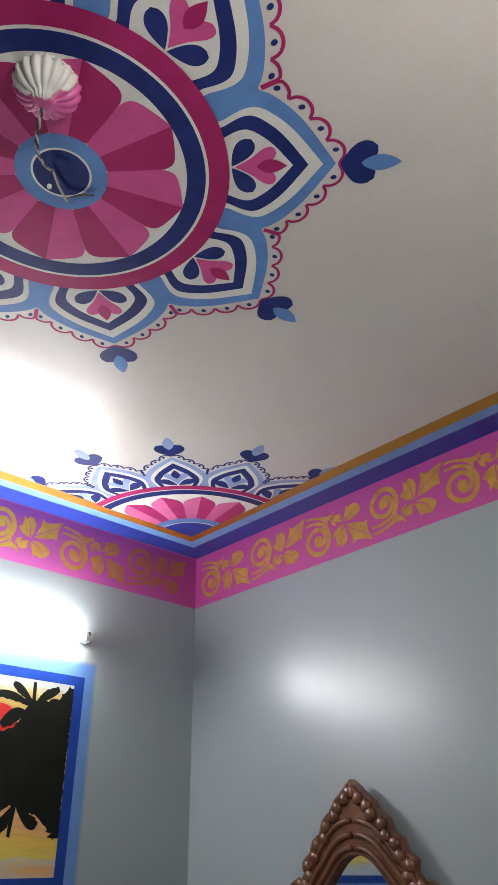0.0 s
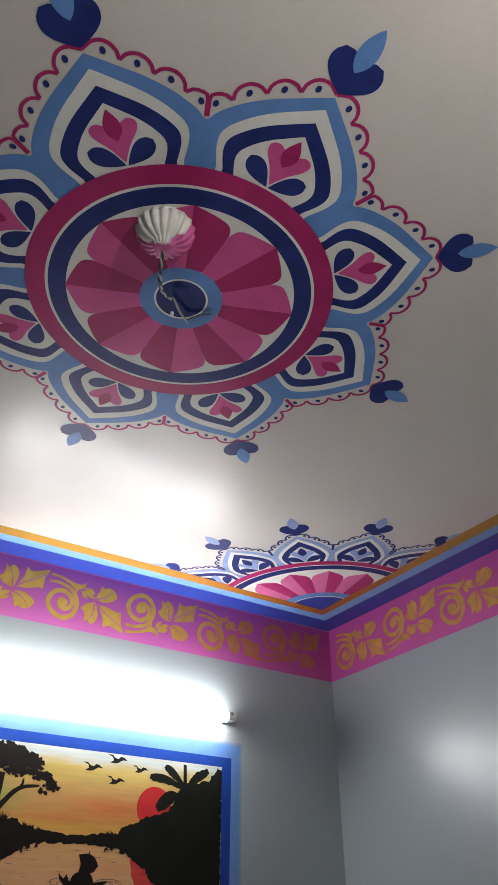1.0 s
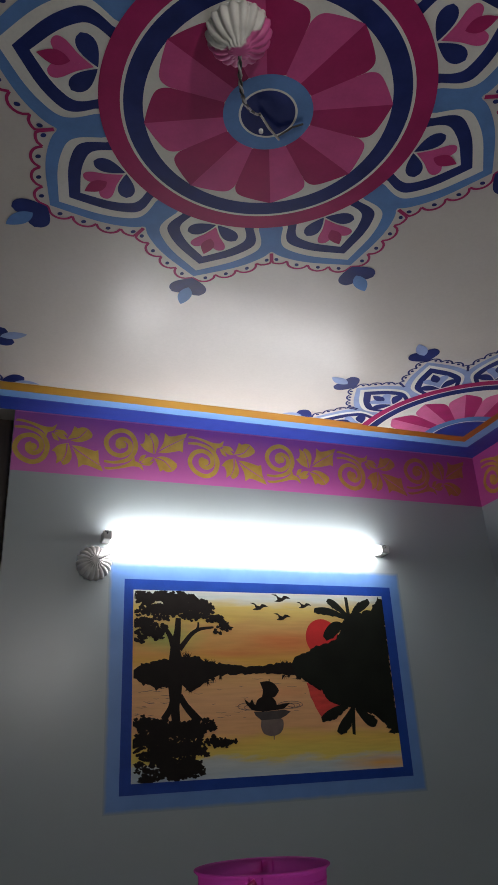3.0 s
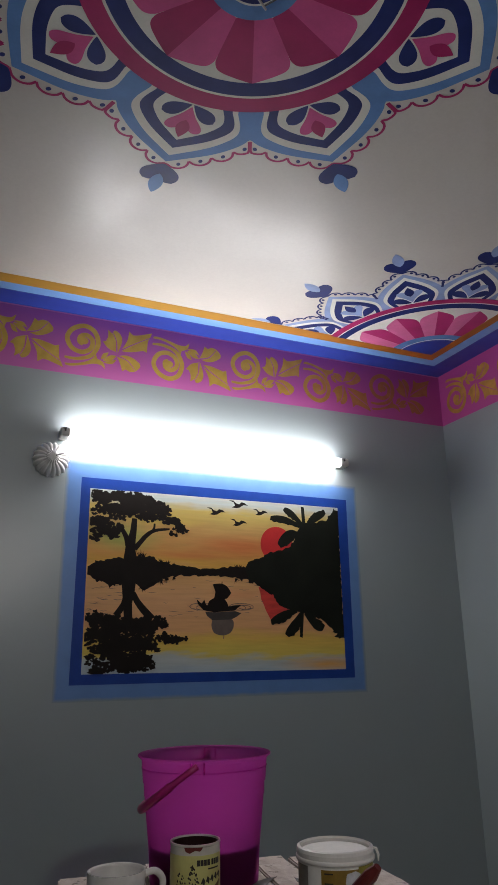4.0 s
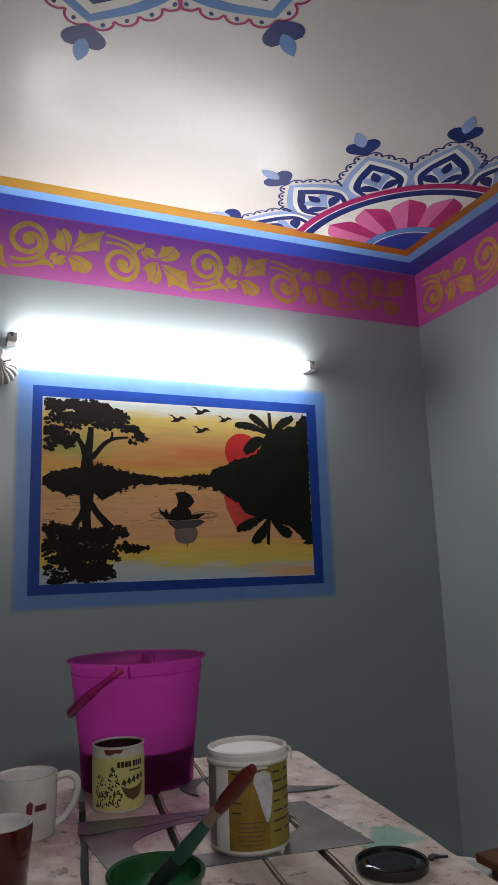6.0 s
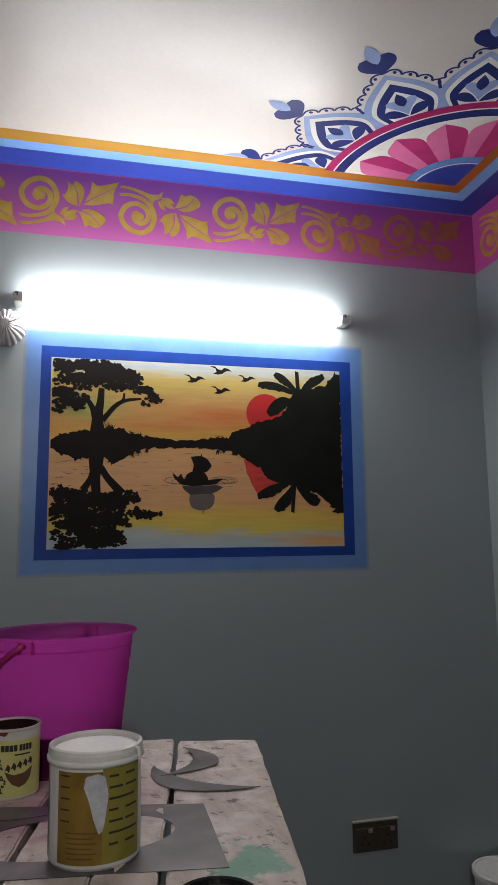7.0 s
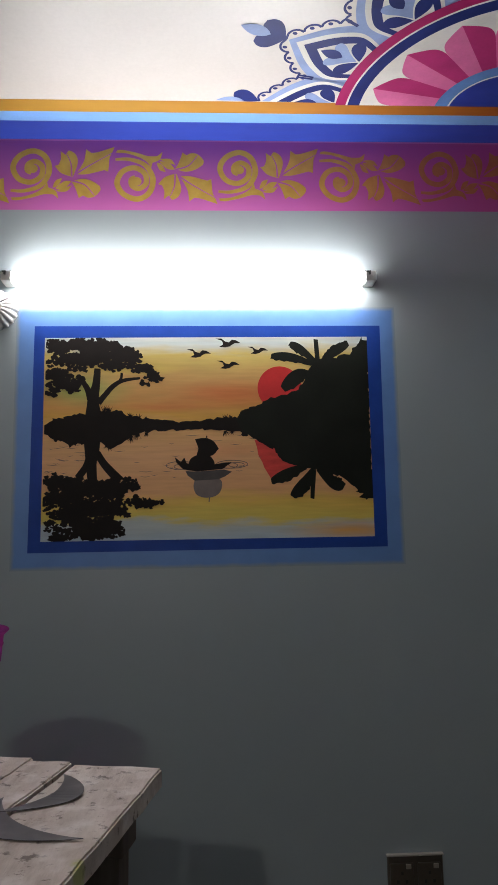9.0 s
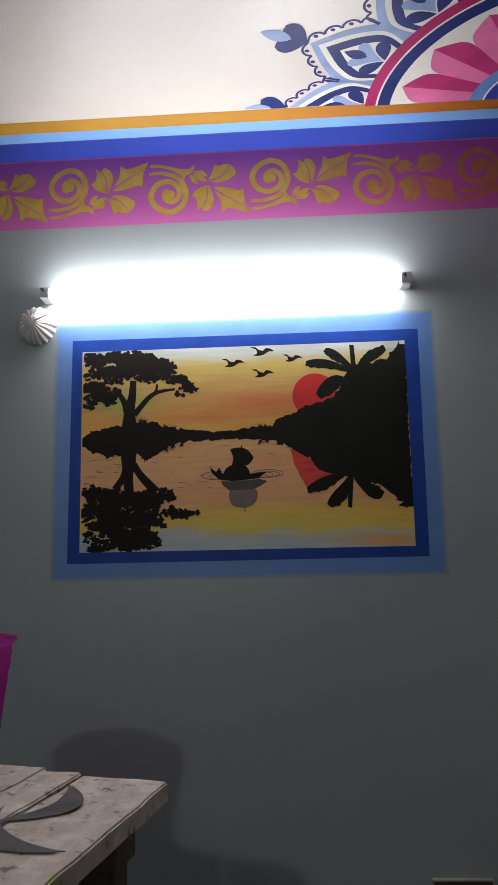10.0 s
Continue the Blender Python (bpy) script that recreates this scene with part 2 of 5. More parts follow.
def sprayed_border(nt, b):
    """Light blue spray that thins out into the grey wall over its last centimetres."""
    g0 = nt.nodes.new("ShaderNodeNewGeometry")
    sep = nt.nodes.new("ShaderNodeSeparateXYZ")
    nt.links.new(g0.outputs["Position"], sep.inputs["Vector"])

    def calc(op, a, c):
        n = nt.nodes.new("ShaderNodeMath")
        n.operation = op
        for sock, v in zip(n.inputs, (a, c)):
            if hasattr(v, "is_linked"):
                nt.links.new(v, sock)
            else:
                sock.default_value = v
        return n.outputs["Value"]
    x, z = sep.outputs["X"], sep.outputs["Z"]
    edge = calc("MINIMUM", calc("MINIMUM", calc("SUBTRACT", x, -0.060), calc("SUBTRACT", 1.194, x)), calc("MINIMUM", calc("SUBTRACT", z, 1.298), calc("SUBTRACT", 2.152, z)))
    edge = calc("ADD", edge, calc("MULTIPLY", noise_fac(nt, 24, 4), 0.012))
    blue = ramp(nt, noise_fac(nt, 10, 5), ((0.3, (0.095, 0.205, 0.46)), (0.7, (0.115, 0.24, 0.53))))
    nt.links.new(mixed(nt, ramp(nt, edge, ((0.008, (0, 0, 0)), (0.020, (1, 1, 1)))), (0.245, 0.298, 0.314), blue), b.inputs["Base Color"])
    b.inputs["Roughness"].default_value = 0.36
    bump(nt, b, noise_fac(nt, 45, 5), 0.10, 0.002)


FRAME_SKY = material("sky_blue_sprayed_paint", sprayed_border)
RED = paint("red_sun_paint", (0.50, 0.030, 0.030), 0.42, 0.12, 12)
REDDISH = paint("washed_red_paint", (0.56, 0.055, 0.045), 0.42, 0.2, 14, 140, 0.1, (1, 1, 4))
SILHOUETTE = paint("black_brown_paint", (0.010, 0.0075, 0.0065), 0.58, 0.2, 20)
FOREST = paint("dark_green_black_paint", (0.008, 0.010, 0.007), 0.58, 0.3, 9)
for m in (NAVY, SKY, PALE, MAGENTA, PINK, ROSE, CERISE, WHITE, FRAME_BLUE, SUNSET, RED, REDDISH):
    m.node_tree.nodes["Principled BSDF"].inputs["Specular IOR Level"].default_value = 0.18
for m in (SILHOUETTE, FOREST):
    m.node_tree.nodes["Principled BSDF"].inputs["Specular IOR Level"].default_value = 0.12
HULLWASH = paint("dark_wash_paint", (0.035, 0.027, 0.025), 0.5, 0.3, 30)
GREYWASH = paint("grey_wash_paint", (0.12, 0.09, 0.08), 0.45, 0.25, 20)
LAMP = glow("tube_glow", (1.0, 0.955, 0.955), TUBE_GLOW)
BULB = glow("bulb_glow", (1.0, 0.925, 0.88), BULB_GLOW)
WHITE_PLASTIC = plain("white_plastic", (0.72, 0.72, 0.70), 0.35)
GREY_PLASTIC = plain("grey_plastic", (0.42, 0.42, 0.43), 0.4)


# ---- building tools ----
def place_of(ob):
    v = Vector((0, 0, 0))
    while ob is not None:
        v += ob.location
        ob = ob.parent
    return v


def part(name, bm, mat, parent=None, label="", shift=True, smooth=False):
    """One mesh object. shift: the points are in the room's metres and move into the parent's."""
    me = bpy.data.meshes.new(name)
    if shift and parent is not None:
        bmesh.ops.translate(bm, verts=bm.verts, vec=-place_of(parent))
    if smooth:
        for f in bm.faces:
            f.smooth = True
    bm.to_mesh(me)
    bm.free()
    me.materials.append(mat)
    ob = new(name, me)
    ob.parent = parent
    if label:
        tagged(ob, label)
    return ob


def thing(name, at, label, category, group="", kind="", rz=0.0):
    ob = new(name)
    ob.empty_display_size = 0.05
    ob.location = at
    ob.rotation_euler = (0, 0, radians(rz))
    return tagged(ob, label, category, group, kind)


def box(bm, lo, hi, bev=0.0):
    vs = [bm.verts.new((x, y, z)) for x in (lo[0], hi[0]) for y in (lo[1], hi[1]) for z in (lo[2], hi[2])]
    fs = [bm.faces.new([vs[i] for i in q]) for q in ((0, 1, 3, 2), (4, 6, 7, 5), (0, 4, 5, 1), (2, 3, 7, 6), (0, 2, 6, 4), (1, 5, 7, 3))]
    if bev:
        es = list({e for f in fs for e in f.edges})
        bmesh.ops.bevel(bm, geom=es, offset=bev, segments=2, affect="EDGES", profile=0.5)
    return bm


def boxes(*pairs, bev=0.0):
    bm = bmesh.new()
    for lo, hi in pairs:
        b2 = box(bmesh.new(), lo, hi, bev)
        me = bpy.data.meshes.new("t")
        b2.to_mesh(me)
        b2.free()
        bm.from_mesh(me)
        bpy.data.meshes.remove(me)
    bmesh.ops.recalc_face_normals(bm, faces=bm.faces)
    return bm


def lathe(profile, seg=40, flute=0, depth=0.0):
    """Turns (radius, height) pairs round z; flute and depth ripple the radius."""
    bm = bmesh.new()
    rings = []
    for r, z in profile:
        if r < 1e-6:
            rings.append([bm.verts.new((0, 0, z))])
            continue
        ring = []
        for k in range(seg):
            a = 2 * math.pi * k / seg
            q = r * (1 + depth * abs(math.cos(flute * a / 2)) if flute else 1)
            ring.append(bm.verts.new((q * math.cos(a), q * math.sin(a), z)))
        rings.append(ring)
    for p, q in zip(rings, rings[1:]):
        for k in range(seg):
            k2 = (k + 1) % seg
            if len(p) == 1 and len(q) == 1:
                continue
            if len(p) == 1:
                bm.faces.new((p[0], q[k], q[k2]))
            elif len(q) == 1:
                bm.faces.new((p[k], q[0], p[k2]))
            else:
                bm.faces.new((p[k], q[k], q[k2], p[k2]))
    bmesh.ops.recalc_face_normals(bm, faces=bm.faces)
    return bm


def sweep(points, radius, seg=8, closed=False):
    """A round bar along points; radius may be a list."""
    bm = bmesh.new()
    pts = [Vector(p) for p in points]
    rad = radius if isinstance(radius, (list, tuple)) else [radius] * len(pts)
    rings, ref = [], Vector((0.123, 0.2, 1)).normalized()
    for i, p in enumerate(pts):
        d = (pts[min(i + 1, len(pts) - 1)] - pts[max(i - 1, 0)]).normalized()
        a = d.cross(ref).normalized()
        b = d.cross(a).normalized()
        rings.append([bm.verts.new(p + rad[i] * (math.cos(2 * math.pi * k / seg) * a + math.sin(2 * math.pi * k / seg) * b)) for k in range(seg)])
    for p, q in zip(rings, rings[1:]):
        for k in range(seg):
            bm.faces.new((p[k], q[k], q[(k + 1) % seg], p[(k + 1) % seg]))
    bm.faces.new(rings[0])
    bm.faces.new(rings[-1])
    bmesh.ops.recalc_face_normals(bm, faces=bm.faces)
    return bm


# Planes of paint: (a, b) in the plane and a layer; each layer lies a fraction of a millimetre above the last.
def on_ceiling(a, b, layer):
    return (a, b, H - 0.00025 * layer)


def on_north(a, b, layer):
    return (a, YN - 0.0001 * layer, b)


def on_east(a, b, layer):
    return (XE - 0.0001 * layer, -a, b)


from mathutils.geometry import tessellate_polygon


def flat(shapes, plane, layer, creep=0.0):
    """Painted shapes: each an outline, or a pair of rails that bound a ribbon."""
    bm = bmesh.new()
    for i, s in enumerate(shapes):
        lay = layer + creep * i
        if isinstance(s[0][0], (tuple, list)):
            p, q = s
            vp = [bm.verts.new(plane(*v, lay)) for v in p]
            vq = [bm.verts.new(plane(*v, lay)) for v in q]
            for k in range(len(p) - 1):
                bm.faces.new((vp[k], vp[k + 1], vq[k + 1], vq[k]))
        else:
            vs = [bm.verts.new(plane(*v, lay)) for v in s]
            for tri in {tuple(sorted(t)): t for t in tessellate_polygon([[Vector((v[0], v[1], 0)) for v in s]])}.values():
                if len(set(tri)) == 3:
                    bm.faces.new([vs[k] for k in tri])
    return bm


def ribbon(points, width):
    """Rails on both sides of a path; width may vary along it."""
    w = width if isinstance(width, (list, tuple)) else [width] * len(points)
    p, q = [], []
    for i, (x, y) in enumerate(points):
        x0, y0 = points[max(i - 1, 0)]
        x1, y1 = points[min(i + 1, len(points) - 1)]
        d = math.hypot(x1 - x0, y1 - y0) or 1
        nx, ny = -(y1 - y0) / d * w[i] / 2, (x1 - x0) / d * w[i] / 2
        p.append((x + nx, y + ny))
        q.append((x - nx, y - ny))
    return (p, q)


def ringband(cx, cy, r0, r1, a0=0.0, a1=360.0, n=96):
    a = [radians(a0 + (a1 - a0) * k / n) for k in range(n + 1)]
    return ([(cx + r0 * math.cos(t), cy + r0 * math.sin(t)) for t in a], [(cx + r1 * math.cos(t), cy + r1 * math.sin(t)) for t in a])


def disc(cx, cy, rx, ry=None, turn=0.0, n=20):
    ry = rx if ry is None else ry
    c, s = math.cos(turn), math.sin(turn)
    return [(cx + c * rx * math.cos(2 * math.pi * k / n) - s * ry * math.sin(2 * math.pi * k / n),
             cy + s * rx * math.cos(2 * math.pi * k / n) + c * ry * math.sin(2 * math.pi * k / n)) for k in range(n)]


def drop(x, y, turn, length, width, n=14):
    """A teardrop from its point at (x, y), out along turn."""
    c, s = math.cos(turn), math.sin(turn)
    pts = []
    for k in range(2 * n):
        t = k / n if k <= n else 2 - k / n
        w = width / 2 * math.sin(math.pi * min(1, t) ** 1.6) ** 0.55 * (1 if k <= n else -1)
        pts.append((x + c * t * length - s * w, y + s * t * length + c * w))
    return pts


def curve(pts, n=8):
    """A smooth line through points."""
    out = []
    for i in range(len(pts) - 1):
        p0, p1, p2, p3 = (Vector((*pts[max(0, min(len(pts) - 1, j))], 0)) for j in (i - 1, i, i + 1, i + 2))
        for k in range(n):
            t = k / n
            v = 0.5 * (2 * p1 + (p2 - p0) * t + (2 * p0 - 5 * p1 + 4 * p2 - p3) * t * t + (3 * p1 - p0 - 3 * p2 + p3) * t ** 3)
            out.append((v.x, v.y))
    return out + [tuple(pts[-1])]


# ---- the room ----
def structure(name, bm, mat, label, category):
    return tagged(part(name, bm, mat), label, category, kind="structure")


FLOOR = paint("grey_floor_tile", (0.11, 0.105, 0.10), 0.3, 0.15, 3)
structure("floor", boxes(((XW - 0.2, YS - 0.2, -0.1), (XE + 0.2, YN + 0.5, 0.0))), FLOOR, "plain grey floor of the painted room", "floor")
structure("ceiling", boxes(((XW - 0.2, YS - 0.2, H), (XE + 0.2, YN + 0.5, H + 0.12))), CEIL, "cream painted ceiling with mandala murals", "ceiling")
structure("wall_north", boxes(((WALL_END, YN, 0), (XE + 0.15, YN + 0.15, H))), WALL, "satin grey wall with a sunset mural and purple frieze", "wall")
structure("wall_north_side", boxes(((XW - 0.15, YN, 0), (XW + 0.13, YN + 0.15, H))), WALL, "narrow grey wall strip beyond the dark door", "wall")
structure("wall_north_back", boxes(((XW - 0.15, YN + 0.35, 0), (WALL_END + 0.3, YN + 0.5, H))), WALL, "grey wall behind the dark door", "wall")
structure("wall_east", boxes(((XE, YS - 0.15, 0), (XE + 0.15, YN, H))), WALL, "satin grey side wall with purple frieze", "wall")
structure("wall_south", boxes(((XW, YS - 0.15, 0), (XE, YS, H))), WALL, "satin grey rear wall", "wall")
structure("wall_west", boxes(((XW - 0.15, YS - 0.15, 0), (XW, YN, H))), WALL, "satin grey side wall", "wall")


def stripe(d0, d1, layer):
    """A mitred band of paint round the ceiling's edge."""
    bm = bmesh.new()
    def ring(d):
        return [bm.verts.new((x, y, H - 0.0006 * layer)) for x, y in ((XW + d, YS + d), (XE - d, YS + d), (XE - d, YN - d), (XW + d, YN - d))]
    a, b = ring(d0), ring(d1)
    for k in range(4):
        bm.faces.new((a[k], a[(k + 1) % 4], b[(k + 1) % 4], b[k]))
    return bm


structure("stripe_blue", stripe(0.0, 0.108, 1), ROYAL, "royal blue stripe painted round the ceiling edge", "trim")
structure("stripe_light_blue", stripe(0.108, 0.160, 1), STRIPE_SKY, "light blue stripe painted round the ceiling edge", "trim")
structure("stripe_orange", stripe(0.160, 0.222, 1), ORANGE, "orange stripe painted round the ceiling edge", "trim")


# ---- mandalas ----
def lobe(r0, r1, wmax, start, tip, half, n=6):
    """Half outline of a lotus petal along +x: (r, width) from the ring to the tip."""
    shape = ((0.0, 0.80), (0.2, 0.96), (0.36, 0.975), (0.55, 0.80), (0.72, 0.555), (0.89, 0.225), (1.0, 0.0))
    pts = curve([(start + (tip - start) * s, wmax * w) for s, w in shape], n)
    foot = start * math.cos(half) - 0.012
    pts = [(foot, pts[0][1] * foot / start)] + pts
    return [(r, max(0.0, min(w, r * math.tan(half)))) for r, w in pts]


def both(h, sides):
    if sides == 2:
        return h + [(r, -w) for r, w in reversed(h[:-1])]
    if sides == 1:
        return [(h[0][0], 0.0)] + h
    return [(h[0][0], 0.0)] + [(r, -w) for r, w in h]


def lotus(parent, at, r0, tips, wide, half, count, colors, sides=2):
    """One lotus petal along +x with its border, scallops, dots, tulip and tip leaf, as a part with pieces."""
    border, band, scallop, tulip, bud, tear, leaf = colors
    lb, wh, n1, n2 = tips
    cx, cy = at
    def moved(shapes):
        return [[(x + cx, y + cy) for x, y in s] if not isinstance(s[0][0], (tuple, list)) else tuple([(x + cx, y + cy) for x, y in r] for r in s) for s in shapes]
    def put(name, shapes, mat, lay, up, label="", creep=0.0):
        return part(name, flat(moved(shapes), on_ceiling, lay, creep), mat, up, label)
    span = lb - r0
    h = lobe(r0, lb, wide, r0, lb, half)
    valley = r0 + (0.31 if half > 0.3 else 0.40) * span
    h = [(r, r * math.tan(half) if r <= valley else w) for r, w in h]
    petal = put("lotus_petal", [both(h, sides)], border, 2, parent)
    put("petal_field", [both(lobe(r0, wh, wide * 0.805, r0, wh, half), sides)], WHITE, 3, petal, "white petal field")
    put("petal_band", [both(lobe(r0, n1, wide * 0.70, r0, n1, half), sides)], band, 4, petal)
    put("petal_heart", [both(lobe(r0, n2, wide * 0.52, r0, n2, half), sides)], WHITE, 5, petal, "white petal heart")
    signs = (1, -1) if sides == 2 else (sides,)
    base = r0 + 0.05 * span
    tears = [drop(base, 0.002 * sg, sg * radians(56), 0.335 * span, 0.175 * span) for sg in signs]
    put("teardrop", tears, tear, 6, petal, creep=0.1)
    pink = []
    for sg in signs:
        side = curve([(r0 + 0.08 * span, 0), (r0 + 0.22 * span, 0.085 * span), (r0 + 0.34 * span, 0.185 * span), (r0 + 0.42 * span, 0.200 * span),
                      (r0 + 0.455 * span, 0.13 * span), (r0 + 0.40 * span, 0.03 * span), (r0 + 0.36 * span, 0.0)], 4)
        pink.append([(r, sg * w) for r, w in side])
    put("tulip", pink, tulip, 7, petal, creep=0.1)
    b0, b1 = r0 + 0.28 * span, n2 - 0.05 * span
    put("bud", [both([(b0 + (b1 - b0) * k / 10, 0.075 * span * math.sin(math.pi * (k / 10) ** 0.85)) for k in range(11)], sides)], bud, 8, petal)
    # scalloped line and dots outside the border
    vr = max(i for i, (r, w) in enumerate(h) if r <= valley)
    run = h[vr:]
    dist = [0.0]
    for p, q in zip(run, run[1:]):
        dist.append(dist[-1] + math.hypot(q[0] - p[0], q[1] - p[1]))
    def along(f):
        d = f * dist[-1]
        i = max(k for k in range(len(dist)) if dist[k] <= d + 1e-9)
        i = min(i, len(run) - 2)
        t = (d - dist[i]) / ((dist[i + 1] - dist[i]) or 1)
        p, q = run[i], run[i + 1]
        tx, ty = q[0] - p[0], q[1] - p[1]
        l = math.hypot(tx, ty) or 1
        return (p[0] + tx * t, p[1] + ty * t), (-ty / l * -1, tx / l * -1)
    arcs, dots = [], []
    step = dist[-1] / count
    for sg in signs:
        for k in range(count):
            line = []
            for j in range(9):
                t = j / 8
                (x, y), (nx, ny) = along((k + t) / count)
                nx, ny = (nx, ny) if nx * 1 + ny * 1 > 0 else (-nx, -ny)
                up = 0.050 * span + step * 0.36 * math.sin(math.pi * t) ** 0.6
                if k == count - 1 and j == 8:
                    x, y, up, nx, ny = lb + 0.03 * span, 0.0, 0.0, 1, 0
                if k == 0 and j == 0:
                    up = 0.05 * span
                yy = y + ny * up
                yy = min(yy, (x + nx * up) * math.tan(half) * 0.99)
                line.append((x + nx * up, sg * yy))
            arcs.append(ribbon(line, 0.030 * span))
            (x, y), (nx, ny) = along((k + 0.5) / count)
            nx, ny = (nx, ny) if nx + ny > 0 else (-nx, -ny)
            u = 0.072 * span
            dots.append(disc(x + nx * u, sg * (y + ny * u), 0.030 * span, 0.024 * span, 0, 10))
    for i, a in enumerate(arcs):
        put("scallop", [a], scallop, 2.5 + 0.02 * i, petal)
    for i, a in enumerate(dots):
        put("dot", [a], NAVY, 3.2 + 0.02 * i, petal)
    t0 = lb + 0.04 * span
    put("tip_heart", [drop(t0, 0, sg * radians(29), 0.37 * span, 0.235 * span) for sg in signs], leaf[0], 3, petal, creep=0.2)
    put("tip_leaf", [both([(t0 + span * (0.19 + 0.37 * k / 10), 0.086 * span * math.sin(math.pi * (k / 10) ** 0.9) ** 0.8) for k in range(11)], sides)], leaf[1], 4, petal)
    return petal


CX, CY = -0.004, -1.61
mandala = thing("ceiling_mandala", (CX, CY, H), "blue and pink lotus mandala painted on the cream ceiling", "mural")
petal = lotus(mandala, (CX, CY), 0.365, (0.606, 0.578, 0.546, 0.512), 0.180, radians(22.5), 4, (SKY, NAVY, MAGENTA, PINK, MAGENTA, NAVY, (NAVY, SKY)))
for k in range(1, 8):
    copy_thing(petal, pose(0, 0, 0, 0, 0, 45 * k))


def rings(parent, cx, cy, bands, a0=0.0, a1=360.0):
    for name, r0, r1, mat, lay in bands:
        part(name, flat([ringband(cx, cy, r0, r1, a0, a1)], on_ceiling, lay), mat, parent)


def flower_half(parent, name, cx, cy, r0, r1, half, sg, mat):
    d, k = r1 - r0, math.tan(half)
    pts = [(r0, sg * r0 * k), (r0 + 0.5 * d, sg * (r0 + 0.5 * d) * k), (r0 + 0.66 * d, sg * (r0 + 0.66 * d) * k * 0.97),
           (r0 + 0.79 * d, sg * (r0 + 0.79 * d) * k * 0.80), (r0 + 0.90 * d, sg * (r0 + 0.90 * d) * k * 0.42), (r1, 0)]
    out = [(r0, 0)] + curve(pts, 5)
    return part(name, flat([[(cx + x, cy + y) for x, y in out]], on_ceiling, 9), mat, parent)


def flower_petal(parent, cx, cy, r0, r1, wide, light=PINK, deep=MAGENTA):
    p = flower_half(parent, "flower_petal", cx, cy, r0, r1, wide, -1, light)
    flower_half(p, "deep_half", cx, cy, r0, r1, wide, 1, deep)
    return p


rings(mandala, CX, CY, (("magenta_ring", 0.326, 0.372, MAGENTA, 9), ("white_line", 0.319, 0.326, WHITE, 9), ("navy_ring", 0.277, 0.319, NAVY, 9),
                        ("flower_field", 0.0, 0.277, WHITE, 8.5), ("hub", 0.066, 0.101, SKY, 10), ("hub_line", 0.061, 0.066, WHITE, 10), ("hub_eye", 0.0, 0.061, NAVY, 10)))
fp = flower_petal(mandala, CX, CY, 0.095, 0.279, radians(22.5))
fp.rotation_euler = (0, 0, radians(22.5))
for k in range(1, 8):
    copy_thing(fp, pose(0, 0, 0, 0, 0, 22.5 + 45 * k))

QX, QY = XE - 0.205, YN - 0.212
corner = thing("corner_mandala", (QX, QY, H), "quarter mandala in blue and pink painted in the ceiling corner", "mural", "corner mandalas")
COOL = (PALE, NAVY, NAVY, PALE, NAVY, NAVY, (NAVY, PALE))
cp = lotus(corner, (QX, QY), 0.520, (0.762, 0.738, 0.714, 0.672), 0.130, radians(11.25), 4, COOL)
cp.rotation_euler = (0, 0, radians(202.5))
for a in (225, 247.5):
    copy_thing(cp, pose(0, 0, 0, 0, 0, a))
ca = lotus(corner, (QX, QY), 0.520, (0.762, 0.738, 0.714, 0.672), 0.130, radians(11.25), 4, COOL, 1)
ca.rotation_euler = (0, 0, radians(181.0))
cb = lotus(corner, (QX, QY), 0.520, (0.762, 0.738, 0.714, 0.672), 0.130, radians(11.25), 4, COOL, -1)
cb.rotation_euler = (0, 0, radians(269.0))
rings(corner, QX, QY, (("magenta_ring", 0.494, 0.527, MAGENTA, 9), ("white_line", 0.488, 0.494, WHITE, 9), ("navy_ring", 0.450, 0.488, NAVY, 9),
                       ("flower_field", 0.0, 0.450, WHITE, 8.5), ("hub", 0.166, 0.207, SKY, 10), ("hub_line", 0.160, 0.166, WHITE, 10), ("hub_eye", 0.0, 0.160, ROYAL, 10)), 180, 270)
cf = flower_petal(corner, QX, QY, 0.20, 0.432, radians(11.25), ROSE, CERISE)
cf.rotation_euler = (0, 0, radians(191.25))
for k in range(1, 4):
    copy_thing(cf, pose(0, 0, 0, 0, 0, 191.25 + 22.5 * k))
copy_thing(corner, pose(XW + 0.205, QY, H, 0, 0, 90))

# ---- frieze ----
frieze_n = thing("painted_frieze", (WALL_END, YN, BAND), "purple painted frieze with gold scroll and leaf stencils", "frieze", "wall friezes")
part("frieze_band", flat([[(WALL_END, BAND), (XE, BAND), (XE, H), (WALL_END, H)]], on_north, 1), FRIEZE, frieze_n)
part("frieze_line", flat([[(WALL_END, H - 0.006), (XE, H - 0.006), (XE, H), (WALL_END, H)]], on_north, 2), paint("pink_line_paint", (0.5, 0.16, 0.42)), frieze_n)
frieze_e = thing("painted_frieze", (XE, YN, BAND), "purple painted frieze with gold scroll stencils on the side wall, pinker light put into its colour", "frieze", "wall friezes")
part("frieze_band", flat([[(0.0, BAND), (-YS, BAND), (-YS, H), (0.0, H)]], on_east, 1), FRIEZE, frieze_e)


